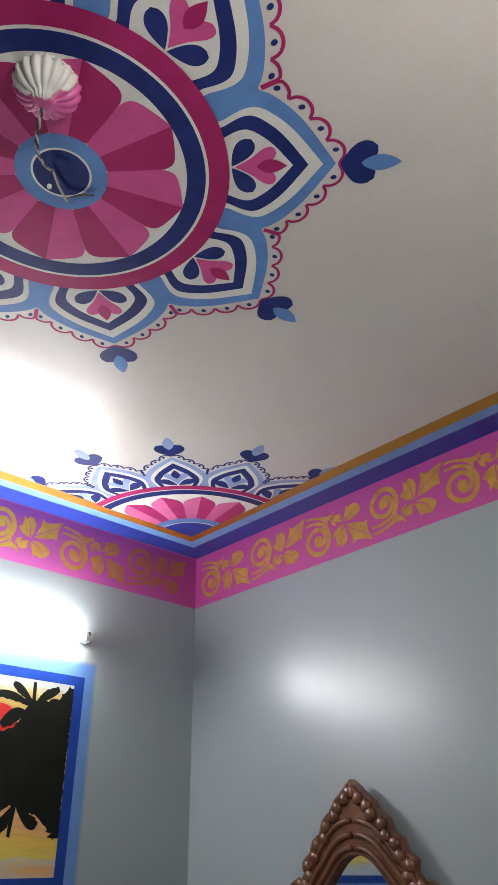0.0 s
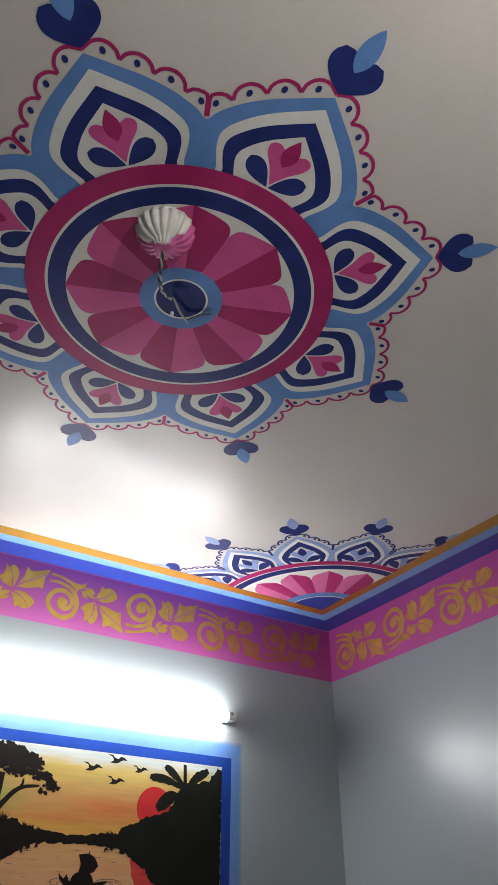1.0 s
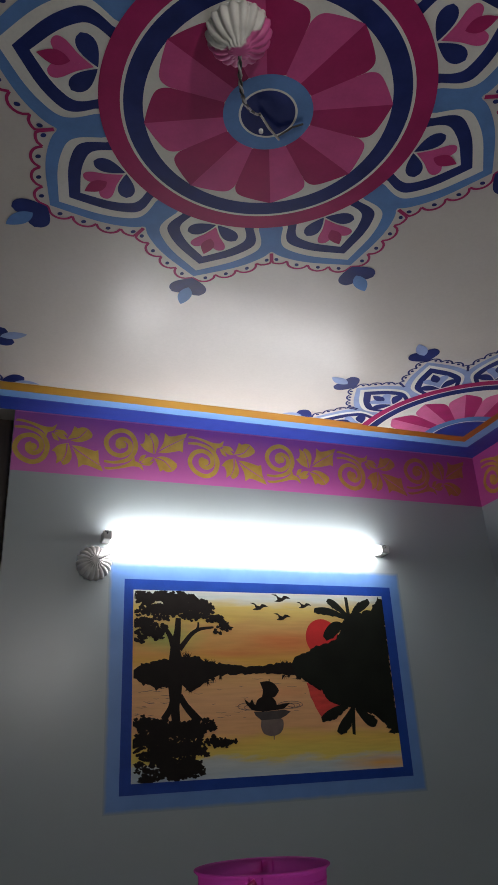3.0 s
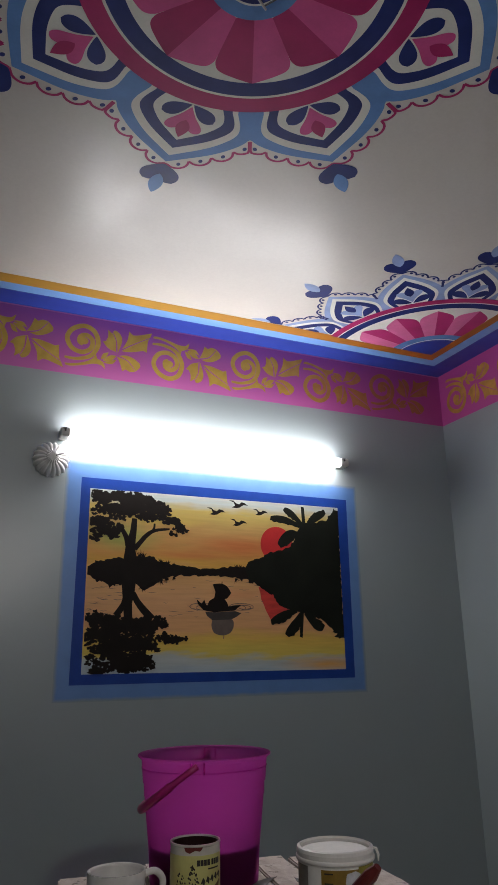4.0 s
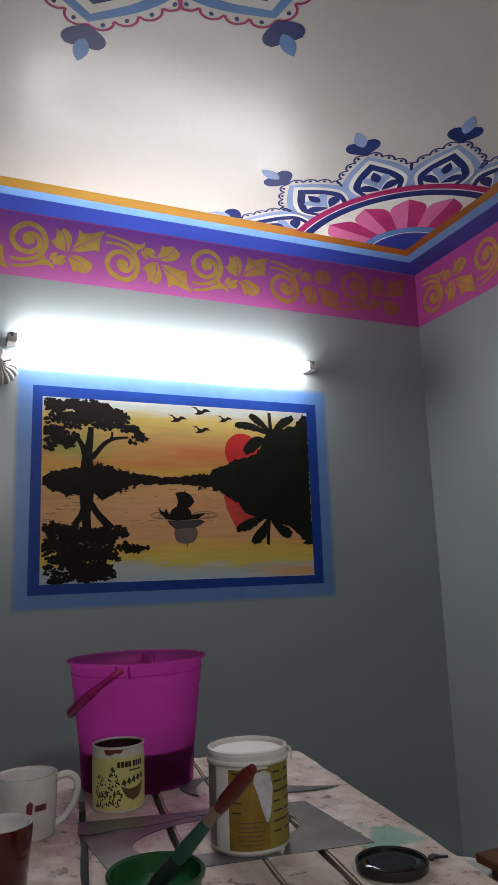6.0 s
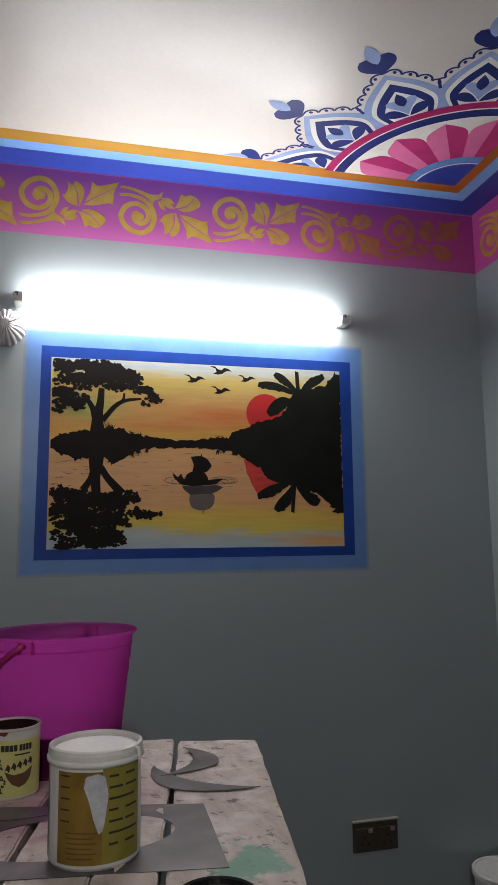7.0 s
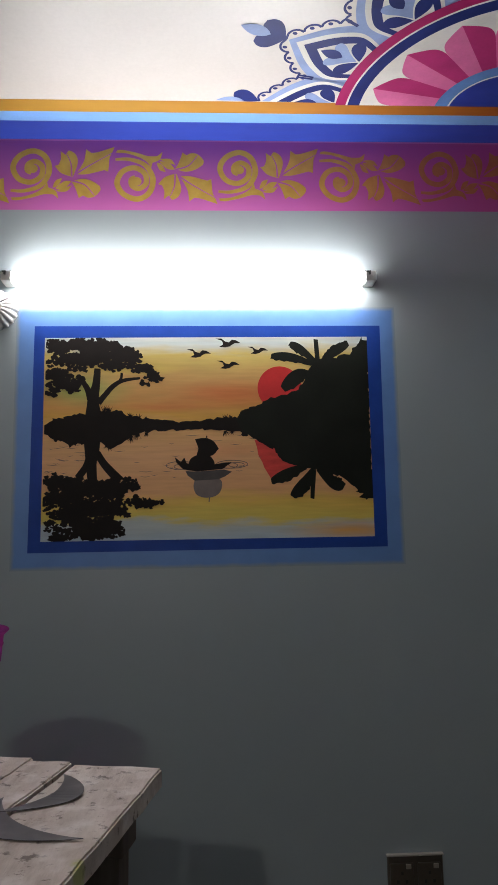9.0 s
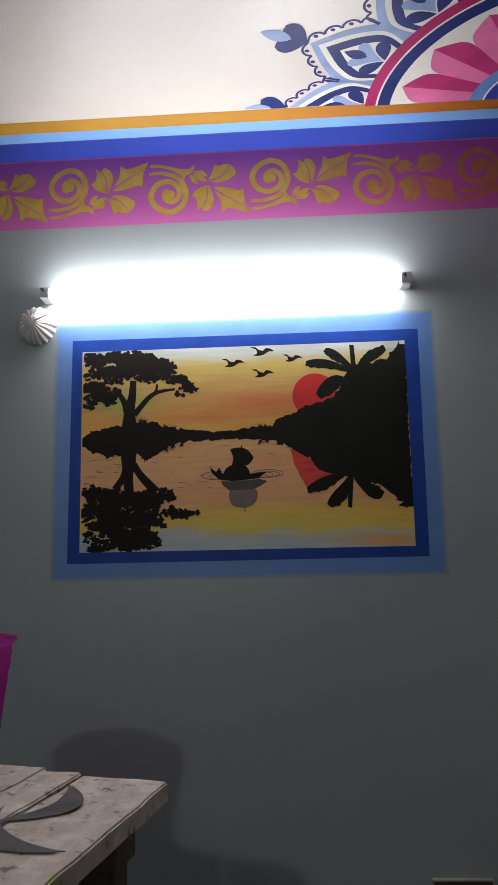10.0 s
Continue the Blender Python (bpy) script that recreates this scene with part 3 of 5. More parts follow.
def motif(parent, plane, x0, flip, gold=GOLD):
    """One stencil, 0.35 m long from x0: a scroll on two stems, a bud of three petals and three cut leaves."""
    mid = (BAND + H) / 2 - 0.002
    k = -1 if flip else 1

    def at(pts):
        return [(x0 + a * 0.001, mid + k * b * 0.001) for a, b in pts]
    turn = curve([(0, -57), (46, -58), (100, -38), (127, 12), (114, 64), (74, 86), (28, 68), (6, 28), (25, -14), (66, -27), (100, -6), (104, 29), (80, 48), (57, 38), (54, 16), (68, 8)], 5)
    n = len(turn) - 1
    scroll = part("gold_scroll", flat([ribbon(at(turn), [0.009 + 0.0115 * min(1.0, 5 * i / n) * (1.0 - 0.22 * i / n) for i in range(n + 1)])], plane, 3), gold, parent)
    part("scroll_eye", flat([at(disc(72, 22, 17, 16))], plane, 3.5), gold, scroll)
    horn = curve([(1, -82), (40, -79), (84, -64), (110, -45), (120, -23)], 4) + curve([(126, -46), (151, -58), (160, -86)], 3) + curve([(143, -71), (112, -70), (72, -82), (26, -92), (6, -91)], 3)
    part("stem", flat([at(horn)], plane, 4), gold, scroll)
    bud = [curve([(171, -12), (150, -20), (141, -46), (160, -36), (171, -12)], 4)[:-1], curve([(203, -22), (176, -24), (150, -50), (182, -46), (203, -22)], 4)[:-1],
           curve([(204, -38), (180, -46), (152, -58), (186, -60), (204, -38)], 4)[:-1]]
    part("gold_bud", flat([at(b) for b in bud], plane, 4.6, 0.3), gold, parent)
    leaves = ((curve([(201, -6), (168, 6), (145, 32)], 4) + curve([(158, 36), (166, 58), (164, 86)], 3) + curve([(182, 72), (192, 88), (212, 78), (222, 58), (221, 34), (208, -6)], 4), ((203, -4), (200, 40), (186, 74))),
              (curve([(218, 2), (234, 30), (246, 58), (250, 94)], 4) + curve([(268, 80), (284, 82), (304, 88), (347, 103)], 3) + curve([(338, 80), (330, 62), (328, 38), (326, 12)], 3) + curve([(312, 18), (284, 10), (250, 2), (218, 2)], 3)[:-1], ((216, 2), (262, 34), (338, 80))),
              (curve([(203, -24), (216, -48), (228, -84)], 4) + curve([(242, -74), (258, -82), (280, -78), (300, -56), (298, -40)], 3) + curve([(298, -40), (272, -22), (238, -14), (203, -24)], 4)[1:-1], ((206, -22), (248, -36), (280, -74))))
    lay = 5.5
    for out, vein in leaves:
        lf = part("gold_leaf", flat([at(out)], plane, lay), gold, parent)
        line = at(curve(vein, 6))
        part("leaf_vein", flat([ribbon(line, [0.0062 - 0.0042 * i / (len(line) - 1) for i in range(len(line))])], plane, lay + 0.4), FRIEZE, lf)
        lay += 0.8


for i in range(-1, 5):
    motif(frieze_n, on_north, -0.092 + 0.3498 * i, i % 2 == 1)
for i in range(8):
    motif(frieze_e, on_east, 0.048 + 0.3498 * i, i % 2 == 0, EAST_GOLD)

# ---- sunset mural ----
MX0, MX1, MZ0, MZ1 = 0.038, 1.097, 1.388, 2.050


def g(a, b):
    """The painting's own grid: 0 to 580 across, 0 to 358 down."""
    return (MX0 + (MX1 - MX0) * a / 580, MZ1 - (MZ1 - MZ0) * b / 358)


def gs(pts):
    return [g(max(0, min(580, a)), max(0, min(358, b))) for a, b in pts]


mural = thing("sunset_mural", (0.57, YN, 1.31), "painted sunset lake mural with black tree silhouettes in a blue border", "mural")


def painted(name, shapes, mat, layer, label="", creep=0.0):
    return part(name, flat(shapes, on_north, layer, creep), mat, mural, label)


def rect(x0, z0, x1, z1):
    return [(x0, z0), (x1, z0), (x1, z1), (x0, z1)]


painted("outer_border", [[(-0.060, 1.298), (1.194, 1.298), (1.194, 2.152), (-0.060, 2.152)]], FRAME_SKY, 1, "light blue sprayed border")
painted("inner_border", [[(-0.006, 1.353), (1.138, 1.355), (1.142, 2.088), (0.0, 2.090)]], FRAME_BLUE, 2, "dark blue border")
painted("sunset_field", [rect(MX0 - 0.004, MZ0, MX1, MZ1)], SUNSET, 3)
rnd = random.Random(4)


def ragged(pts, rough, n=6):
    """An outline with leafy teeth between its points."""
    out = []
    for (a, b), (c, d) in zip(pts, pts[1:]):
        m = max(1, int(math.hypot(c - a, d - b) / n))
        for k in range(m):
            t = k / m
            out.append((a + (c - a) * t + rnd.uniform(-rough, rough), b + (d - b) * t + rnd.uniform(-rough, rough)))
    return out + [pts[-1]]


def clump(a, b, r):
    n = 11
    return gs([(a + r * rnd.uniform(0.45, 1.45) * math.cos(2 * math.pi * k / n), b + 0.72 * r * rnd.uniform(0.45, 1.45) * math.sin(2 * math.pi * k / n)) for k in range(n)])


painted("red_sun", [gs(disc(418, 94, 40, 40, 0, 36))], RED, 4)
painted("sun_reflection", [gs(ragged([(372, 188), (379, 214), (386, 236), (400, 256), (430, 247), (462, 232), (455, 200), (415, 188)], 2.0, 9))], REDDISH, 4, "washed red reflection")
land_top = ragged([(-8, 160), (10, 152), (24, 145), (38, 145), (52, 139), (68, 141), (86, 140), (104, 132), (128, 131), (144, 139), (160, 143), (186, 148), (226, 152), (262, 152), (300, 148), (318, 145), (343, 146), (349, 133), (372, 128), (402, 118)], 2.2)
land_low = ragged([(402, 205), (384, 192), (360, 178), (343, 172), (318, 170), (290, 167), (226, 168), (196, 168), (168, 173), (148, 181), (134, 190), (116, 199), (98, 188), (76, 190), (64, 186), (50, 193), (38, 187), (16, 181), (-8, 170)], 2.2)
painted("shore", [gs(land_top + land_low)], SILHOUETTE, 5)
for i, (a, b, r) in enumerate(((22, 150, 9), (46, 144, 10), (62, 143, 8), (112, 137, 9), (128, 136, 8), (20, 180, 8), (46, 188, 9), (60, 186, 8), (114, 192, 9), (126, 188, 7), (146, 178, 6), (352, 140, 7), (372, 130, 8), (352, 176, 5))):
    painted("shore_bush", [clump(a, b, r), clump(a + r * 0.8, b + 1, r * 0.7)], SILHOUETTE, 5.1 + 0.02 * i, creep=0.005)
for a, b, s, most in ((104, 136, -1, 19), (112, 134, -1, 15), (150, 143, -1, 11), (164, 146, -1, 11), (178, 149, -1, 9), (318, 148, -1, 13), (328, 148, -1, 9), (112, 192, 1, 15), (150, 180, 1, 12), (164, 174, 1, 13), (178, 171, 1, 11), (318, 170, 1, 13), (330, 171, 1, 9)):
    blades = []
    for k in range(9):
        t = radians(rnd.uniform(-60, 60))
        l = rnd.uniform(0.5, 1.0) * most
        blades.append(gs([(a - 1.3 + k * 0.3, b), (a + 1.3 + k * 0.3, b), (a + l * math.sin(t), b + s * l * math.cos(t))]))
    painted("grass_tuft", blades, SILHOUETTE, 5.6, creep=0.01)


def limb(pts, widths, layer):
    line = curve(list(pts), 5)
    steps = len(line) - 1
    span = len(widths) - 1
    wide = []
    for i in range(steps + 1):
        f = i / steps * span
        j = min(int(f), span - 1)
        wide.append(widths[j] + (widths[j + 1] - widths[j]) * (f - j))
    p, q = ribbon(line, wide)
    painted("tree_limb", [(gs(p), gs(q))], SILHOUETTE, layer)


def crown(areas):
    leaves = []
    for a, b, ra, rb, thick in areas:
        for _ in range(int(ra * rb * thick / 6)):
            t, q = rnd.uniform(0, 2 * math.pi), rnd.random() ** 0.42
            leaves.append(clump(a + ra * q * math.cos(t), b + rb * q * math.sin(t), rnd.uniform(2.6, 6.4)))
        if thick >= 1:
            leaves.append(gs(ragged([(a + 0.72 * ra * math.cos(math.pi * k / 9), b + 0.72 * rb * math.sin(math.pi * k / 9)) for k in range(18)], 2.0, 5)))
    painted("tree_crown", leaves, SILHOUETTE, 5.8, creep=0.003)


limb(((86, 146), (85, 122), (86, 104), (90, 84), (92, 56)), (32, 22, 19, 14, 11), 5.3)
limb(((80, 112), (76, 96), (68, 82), (58, 68)), (12, 11, 9, 7), 5.35)
limb(((94, 118), (104, 106), (120, 88), (138, 78), (168, 74)), (12, 10, 9, 7, 4), 5.4)
limb(((128, 83), (134, 74), (135, 64)), (6, 5, 4), 5.45)
crown(((20, 16, 24, 13, 1), (58, 14, 28, 12, 1), (98, 14, 32, 11, 1), (92, 34, 44, 16, 1), (132, 26, 26, 13, 1), (152, 38, 20, 13, 1), (44, 40, 34, 11, 1), (124, 52, 26, 9, 1), (20, 66, 24, 9, 1), (34, 84, 30, 10, 1), (54, 74, 14, 10, 0.9),
       (12, 98, 14, 6, 0.8), (48, 94, 16, 6, 0.8), (170, 56, 18, 9, 1), (188, 70, 14, 7, 1), (200, 76, 8, 4, 0.9), (178, 82, 9, 5, 0.9), (66, 54, 24, 8, 0.8), (12, 46, 10, 10, 0.4)))
limb(((84, 184), (84, 206), (83, 226), (86, 262)), (30, 25, 19, 16), 5.3)
limb(((78, 214), (74, 230), (60, 250)), (10, 12, 13), 5.35)
limb(((93, 206), (104, 224), (118, 240), (134, 256)), (12, 13, 15, 16), 5.4)
crown(((22, 256, 26, 14, 1), (58, 268, 32, 18, 1), (26, 286, 30, 14, 1), (110, 272, 38, 20, 1), (150, 262, 16, 12, 0.9), (100, 302, 46, 16, 1), (70, 300, 34, 16, 1), (164, 292, 18, 9, 1), (186, 294, 14, 6, 1), (198, 293, 8, 4, 0.8),
       (146, 312, 15, 5, 0.8), (106, 332, 30, 16, 1), (122, 340, 20, 12, 1), (92, 348, 26, 9, 1), (40, 312, 26, 10, 1), (60, 326, 24, 12, 1), (14, 332, 15, 8, 0.9), (44, 344, 22, 10, 0.9), (28, 352, 18, 6, 0.9), (76, 338, 24, 14, 1), (10, 306, 10, 6, 0.8), (176, 298, 16, 6, 1)))
painted("forest_mass", [gs(ragged([(340, 150), (348, 136), (372, 128), (388, 117), (410, 110), (433, 104), (452, 98), (464, 78), (474, 56), (486, 44), (502, 36), (522, 40), (538, 30), (547, 34), (553, 22), (559, 20), (564, 6), (568, 0), (573, 12), (577, 26), (580, 30),
                                   (580, 280), (574, 290), (567, 296), (561, 284), (552, 276), (540, 262), (522, 252), (504, 248), (486, 244), (462, 234), (440, 228), (428, 220), (410, 208), (394, 196), (368, 182), (350, 172)], 2.6, 6))], FOREST, 5.9)


def frond(a, b, c, d, w, bow=0.10):
    """A banana leaf from its foot to its round tip, one edge torn."""
    line = curve([(a, b), ((a + c) / 2 + (d - b) * 0.12, (b + d) / 2 - abs(c - a) * bow), (c, d)], 9)
    n = len(line)
    p, q = ribbon(line, [w * (0.25 + 1.0 * math.sin(math.pi * min(0.93, (i / (n - 1)) * 0.93) ** 1.25)) + 1.0 for i in range(n)])
    q = [(x + rnd.uniform(-1.6, 1.6), y + rnd.uniform(-1.6, 1.6)) for x, y in q]
    return (gs(p), gs(q))


painted("palm_crown", [frond(486, 52, 404, 35, 13, 0.06), frond(488, 48, 438, 12, 13), (gs([(484, 50), (482, 4)]), gs([(493, 50), (490, 5)])), frond(494, 48, 545, 12, 15, 0.02),
                       frond(476, 68, 424, 96, 21, 0.20), frond(496, 60, 545, 52, 16)], FOREST, 6.2, creep=0.1)
painted("palm_reflection", [frond(468, 232, 400, 260, 16, 0.02), frond(474, 238, 436, 288, 18, 0.0), (gs([(470, 240), (468, 290)]), gs([(480, 240), (475, 292)])), frond(482, 240, 528, 272, 18, -0.12),
                            frond(460, 232, 410, 202, 11, -0.10)], FOREST, 6.2, creep=0.1)
for i, (b, w) in enumerate(((12, 3), (20, 7), (28, 12), (37, 16), (48, 22), (60, 22), (74, 16), (90, 10), (246, 20), (256, 22), (266, 18), (276, 14), (286, 9))):
    painted("conifer_branch", [gs([(566 - w - rnd.uniform(0, 5), b + 4), (572 - w * 0.4, b - 6), (580, b - 5), (580, b + 6), (570 - w * 0.5, b + 6)])], FOREST, 6.8 + 0.05 * i)


def bird(a, b, s):
    left = [(a - 20 * s, b - 7 * s), (a - 10 * s, b - 7 * s), (a - 4 * s, b - 2 * s), (a + 4 * s, b), (a + 5 * s, b + 6 * s), (a - 4 * s, b + 8 * s), (a - 14 * s, b + 7 * s), (a - 7 * s, b + 3 * s), (a - 9 * s, b - 3 * s)]
    right = [(a + 1 * s, b + 1 * s), (a + 7 * s, b - 5 * s), (a + 14 * s, b - 4 * s), (a + 22 * s, b + 1 * s), (a + 12 * s, b + 1 * s), (a + 5 * s, b + 5 * s)]
    painted("bird", [gs(left), gs(right)], SILHOUETTE, 5, creep=0.2)


for a, b, s in ((272, 29, 1.05), (325, 10, 1.1), (379, 24, 0.9), (325, 50, 1.0)):
    bird(a, b, s)
painted("boat_sail", [gs(curve([(265, 184), (284, 182), (298, 188), (307, 201)], 4) + curve([(300, 210), (292, 214), (268, 212)], 3) + [(271, 200)])], SILHOUETTE, 5)
painted("boat_hull", [gs(curve([(253, 232), (256, 220), (266, 213), (278, 211), (290, 213), (298, 222), (300, 232)], 4)), gs([(229, 215), (240, 224), (246, 216), (250, 226), (270, 232), (330, 225), (314, 237), (268, 241), (244, 237), (232, 225)]),
                      (gs([(285, 184), (285, 178)]), gs([(287, 184), (287, 178)]))], SILHOUETTE, 5.4, creep=0.2)
painted("boat_reflection", [gs(curve([(264, 256), (306, 254), (312, 268), (304, 282), (286, 287), (268, 282), (262, 268), (264, 256)], 4)[:-1]), (gs([(289, 284), (288, 294)]), gs([(291, 284), (290, 294)]))], GREYWASH, 4.6, "grey boat reflection", creep=0.1)
painted("hull_reflection", [gs([(248, 240), (268, 241), (316, 238), (330, 242), (318, 250), (306, 255), (264, 257), (252, 248)])], HULLWASH, 4.9)
rip = []
for a, b, r, q in ((240, 230, 26, 7), (246, 232, 18, 5), (330, 229, 28, 7), (322, 231, 18, 5), (338, 230, 14, 4)):
    line = gs(disc(a, b, r, q, 0, 22))
    rip.append(ribbon(line + line[:1], 0.0022))
for _ in range(60):
    b = rnd.uniform(172, 250)
    a = rnd.choice((rnd.uniform(0, 70), rnd.uniform(120, 380)))
    l = rnd.uniform(5, 26)
    p, q = [(a, b), (a + l / 2, b + 0.8), (a + l, b)], [(a, b + 0.3), (a + l / 2, b + 1.8), (a + l, b + 0.3)]
    rip.append((gs(p), gs(q)))
for i, q in enumerate(rip):
    painted("ripple", [q], GREYWASH, 4.3 + 0.004 * i)

# ---- tube light ----
TZ, TY = 2.238, -0.050
tube = thing("tube_light", (0.52, YN, TZ), "lit white fluorescent tube light on wall brackets", "lamp")


def along_x(bm, x, y, z):
    bmesh.ops.rotate(bm, verts=bm.verts, cent=(0, 0, 0), matrix=Matrix.Rotation(radians(90), 3, "Y"))
    bmesh.ops.translate(bm, verts=bm.verts, vec=(x, y, z))
    return bm


part("tube", along_x(lathe(((0, 0), (0.019, 0), (0.019, 1.150), (0, 1.150)), 20), -0.063, TY, TZ), LAMP, tube, "glowing white tube", smooth=False)
for x0, x1, s in ((-0.096, -0.062, -1), (1.086, 1.124, 1)):
    h = part("tube_holder", boxes(((x0, -0.070, TZ - 0.017), (x1, -0.001, TZ + 0.017)), bev=0.004), WHITE_PLASTIC, tube, "grey plastic tube holder")
    part("clip", boxes(((x0 + 0.012, -0.077, TZ + 0.002), (x0 + 0.017, -0.069, TZ + 0.012)), ((x0 + 0.006, -0.0775, TZ + 0.010), (x0 + 0.018, -0.069, TZ + 0.014))), plain("dark_clip", (0.06, 0.06, 0.06)), h)


# ---- ceiling rose and wall rose ----
def fluted_rose(name, at, tilt, label, radius=0.058, height=0.058):
    ob = thing(name, at, label, "cable cover", "fluted cable covers")
    prof = ((0, 0.0), (radius, 0.0), (radius * 1.0, 0.006), (radius * 0.95, 0.018), (radius * 0.80, 0.033), (radius * 0.58, 0.043), (radius * 0.38, 0.046), (radius * 0.34, 0.056), (radius * 0.16, height), (0, height))
    bm = lathe(prof, 144, 18, 0.15)
    ob.rotation_euler = [radians(a) for a in tilt]
    return ob, bm


rose, bm = fluted_rose("ceiling_rose", (-0.133, -1.778, H - 0.008), (180, 0, 0), "white fluted ceiling rose, pink on one side")


def rose_paint(nt, b):
    gm = nt.nodes.new("ShaderNodeTexCoord")
    sep = nt.nodes.new("ShaderNodeSeparateXYZ")
    nt.links.new(gm.outputs["Object"], sep.inputs["Vector"])
    n = node(nt, "ShaderNodeTexNoise", Scale=40.0)
    nt.links.new(gm.outputs["Object"], n.inputs["Vector"])
    a = nt.nodes.new("ShaderNodeMath")
    a.operation = "MULTIPLY_ADD"
    nt.links.new(n.outputs["Fac"], a.inputs[0])
    a.inputs[1].default_value = 0.050
    d = nt.nodes.new("ShaderNodeMath")
    d.operation = "SUBTRACT"
    nt.links.new(sep.outputs["X"], d.inputs[0])
    nt.links.new(sep.outputs["Y"], d.inputs[1])
    nt.links.new(d.outputs["Value"], a.inputs[2])
    c = ramp(nt, a.outputs["Value"], ((0.004, (0.66, 0.65, 0.60)), (0.010, (0.58, 0.11, 0.30))))
    nt.links.new(c, b.inputs["Base Color"])
    b.inputs["Roughness"].default_value = 0.4


part("fluted_cover", bm, material("rose_paint", rose_paint), rose, shift=False, smooth=True)
rose_w, bm = fluted_rose("wall_rose", (-0.118, YN - 0.008, 2.142), (90, 0, 0), "white fluted plastic cable cover on the wall beside the tube")
part("fluted_cover", bm, WHITE_PLASTIC, rose_w, shift=False, smooth=True)
for r in (rose, rose_w):
    part("base_ring", lathe(((0, -0.008), (0.061, -0.008), (0.061, 0.0), (0, 0.0)), 60), WHITE_PLASTIC, r, shift=False)
part("lead", sweep([(0, 0, 0.046), (0.012, 0.004, 0.058), (0.035, 0.012, 0.062), (0.060, 0.030, 0.055), (0.072, 0.055, 0.035)], 0.0025), GREY_PLASTIC, rose_w, shift=False)
WIRE = plain("black_white_wire", (0.05, 0.05, 0.05), 0.45)
wire = thing("ceiling_wire", (-0.133, -1.778, H - 0.05), "loose twisted black and white ceiling wire", "wire")
run = curve([(0, 0), (0.02, 0.055), (0.055, 0.11), (0.108, 0.168)], 10)
n = len(run)
for sg, mat, nm in ((1, WIRE, "black_strand"), (-1, plain("white_wire", (0.36, 0.35, 0.34), 0.4), "white_strand")):
    pts = []
    for i, (a, b) in enumerate(run):
        t = i / (n - 1)
        pts.append((a + sg * 0.0026 * math.cos(i * 1.3), b + sg * 0.0026 * math.sin(i * 1.3), -0.004 - 0.055 * math.sin(math.pi * t) + 0.045 * t + sg * 0.0026 * math.sin(i * 1.3)))
    last = pts[-1]
    if sg < 0:
        pts += [(last[0] + 0.03, last[1] + 0.022, last[2] - 0.012), (last[0] + 0.066, last[1] + 0.050, last[2] - 0.006)]
    else:
        pts += [(last[0] + 0.06, last[1] + 0.045, last[2] - 0.004), (last[0] + 0.085, last[1] + 0.012, last[2] + 0.0), (last[0] + 0.105, last[1] - 0.004, last[2])]
    part(nm, sweep(pts, 0.0026, 6), mat, wire, shift=False, smooth=True)
part("knot", lathe(((0, -0.006), (0.005, -0.003), (0.005, 0.003), (0, 0.006)), 12), plain("white_tape", (0.62, 0.62, 0.6)), wire, shift=False).location = (0.108, 0.168, -0.012)

# ---- rear wall lamp, which lights the room from behind ----
lamp = thing("wall_lamp", (-0.053, YS, 2.25), "lit white bulb in a holder on the rear wall", "lamp")
part("holder", boxes(((-0.088, YS, 2.21), (-0.018, YS + 0.03, 2.29)), ((-0.073, YS + 0.03, 2.23), (-0.033, YS + 0.06, 2.27)), bev=0.004), WHITE_PLASTIC, lamp)
b = lathe(((0, -0.04), (0.018, -0.036), (0.034, -0.018), (0.038, 0.0), (0.034, 0.02), (0.018, 0.036), (0, 0.04)), 20)
part("bulb", b, BULB, lamp, shift=False, smooth=True).location = (0, 0.095, 0)

# ---- dark door ----
def wood_mat(name, dark, light, scale=3.0, rough=0.45, stretch=(8, 8, 0.7)):
    def build(nt, b):
        c = ramp(nt, noise_fac(nt, scale, 8, stretch, 0.65), ((0.25, dark), (0.75, light)))
        nt.links.new(c, b.inputs["Base Color"])
        b.inputs["Roughness"].default_value = rough
        bump(nt, b, noise_fac(nt, scale * 4, 6, stretch), 0.25, 0.002)
    return material(name, build)


DOOR_WOOD = wood_mat("dark_door_wood", (0.018, 0.010, 0.007), (0.05, 0.026, 0.016))
CARVED = wood_mat("carved_brown_wood", (0.055, 0.020, 0.010), (0.19, 0.075, 0.035), 5.0, 0.32, (3, 3, 1))
RAW = wood_mat("dirty_leg_wood", (0.06, 0.045, 0.035), (0.17, 0.13, 0.10), 4.0, 0.7)
door = thing("door_1", (-0.9, YN + 0.1, 0), "tall dark brown wooden door beside the mural wall", "door", kind="structure")
part("door_leaf", boxes(((XW + 0.13, YN + 0.10, 0.0), (WALL_END, YN + 0.14, H))), DOOR_WOOD, door)
for z0, z1 in ((0.2, 1.0), (1.15, 1.9), (2.05, 2.6)):
    for x0, x1 in ((-1.27, -0.95), (-0.85, -0.55)):
        part("panel", boxes(((x0, YN + 0.088, z0), (x1, YN + 0.101, z1)), bev=0.005), DOOR_WOOD, door)

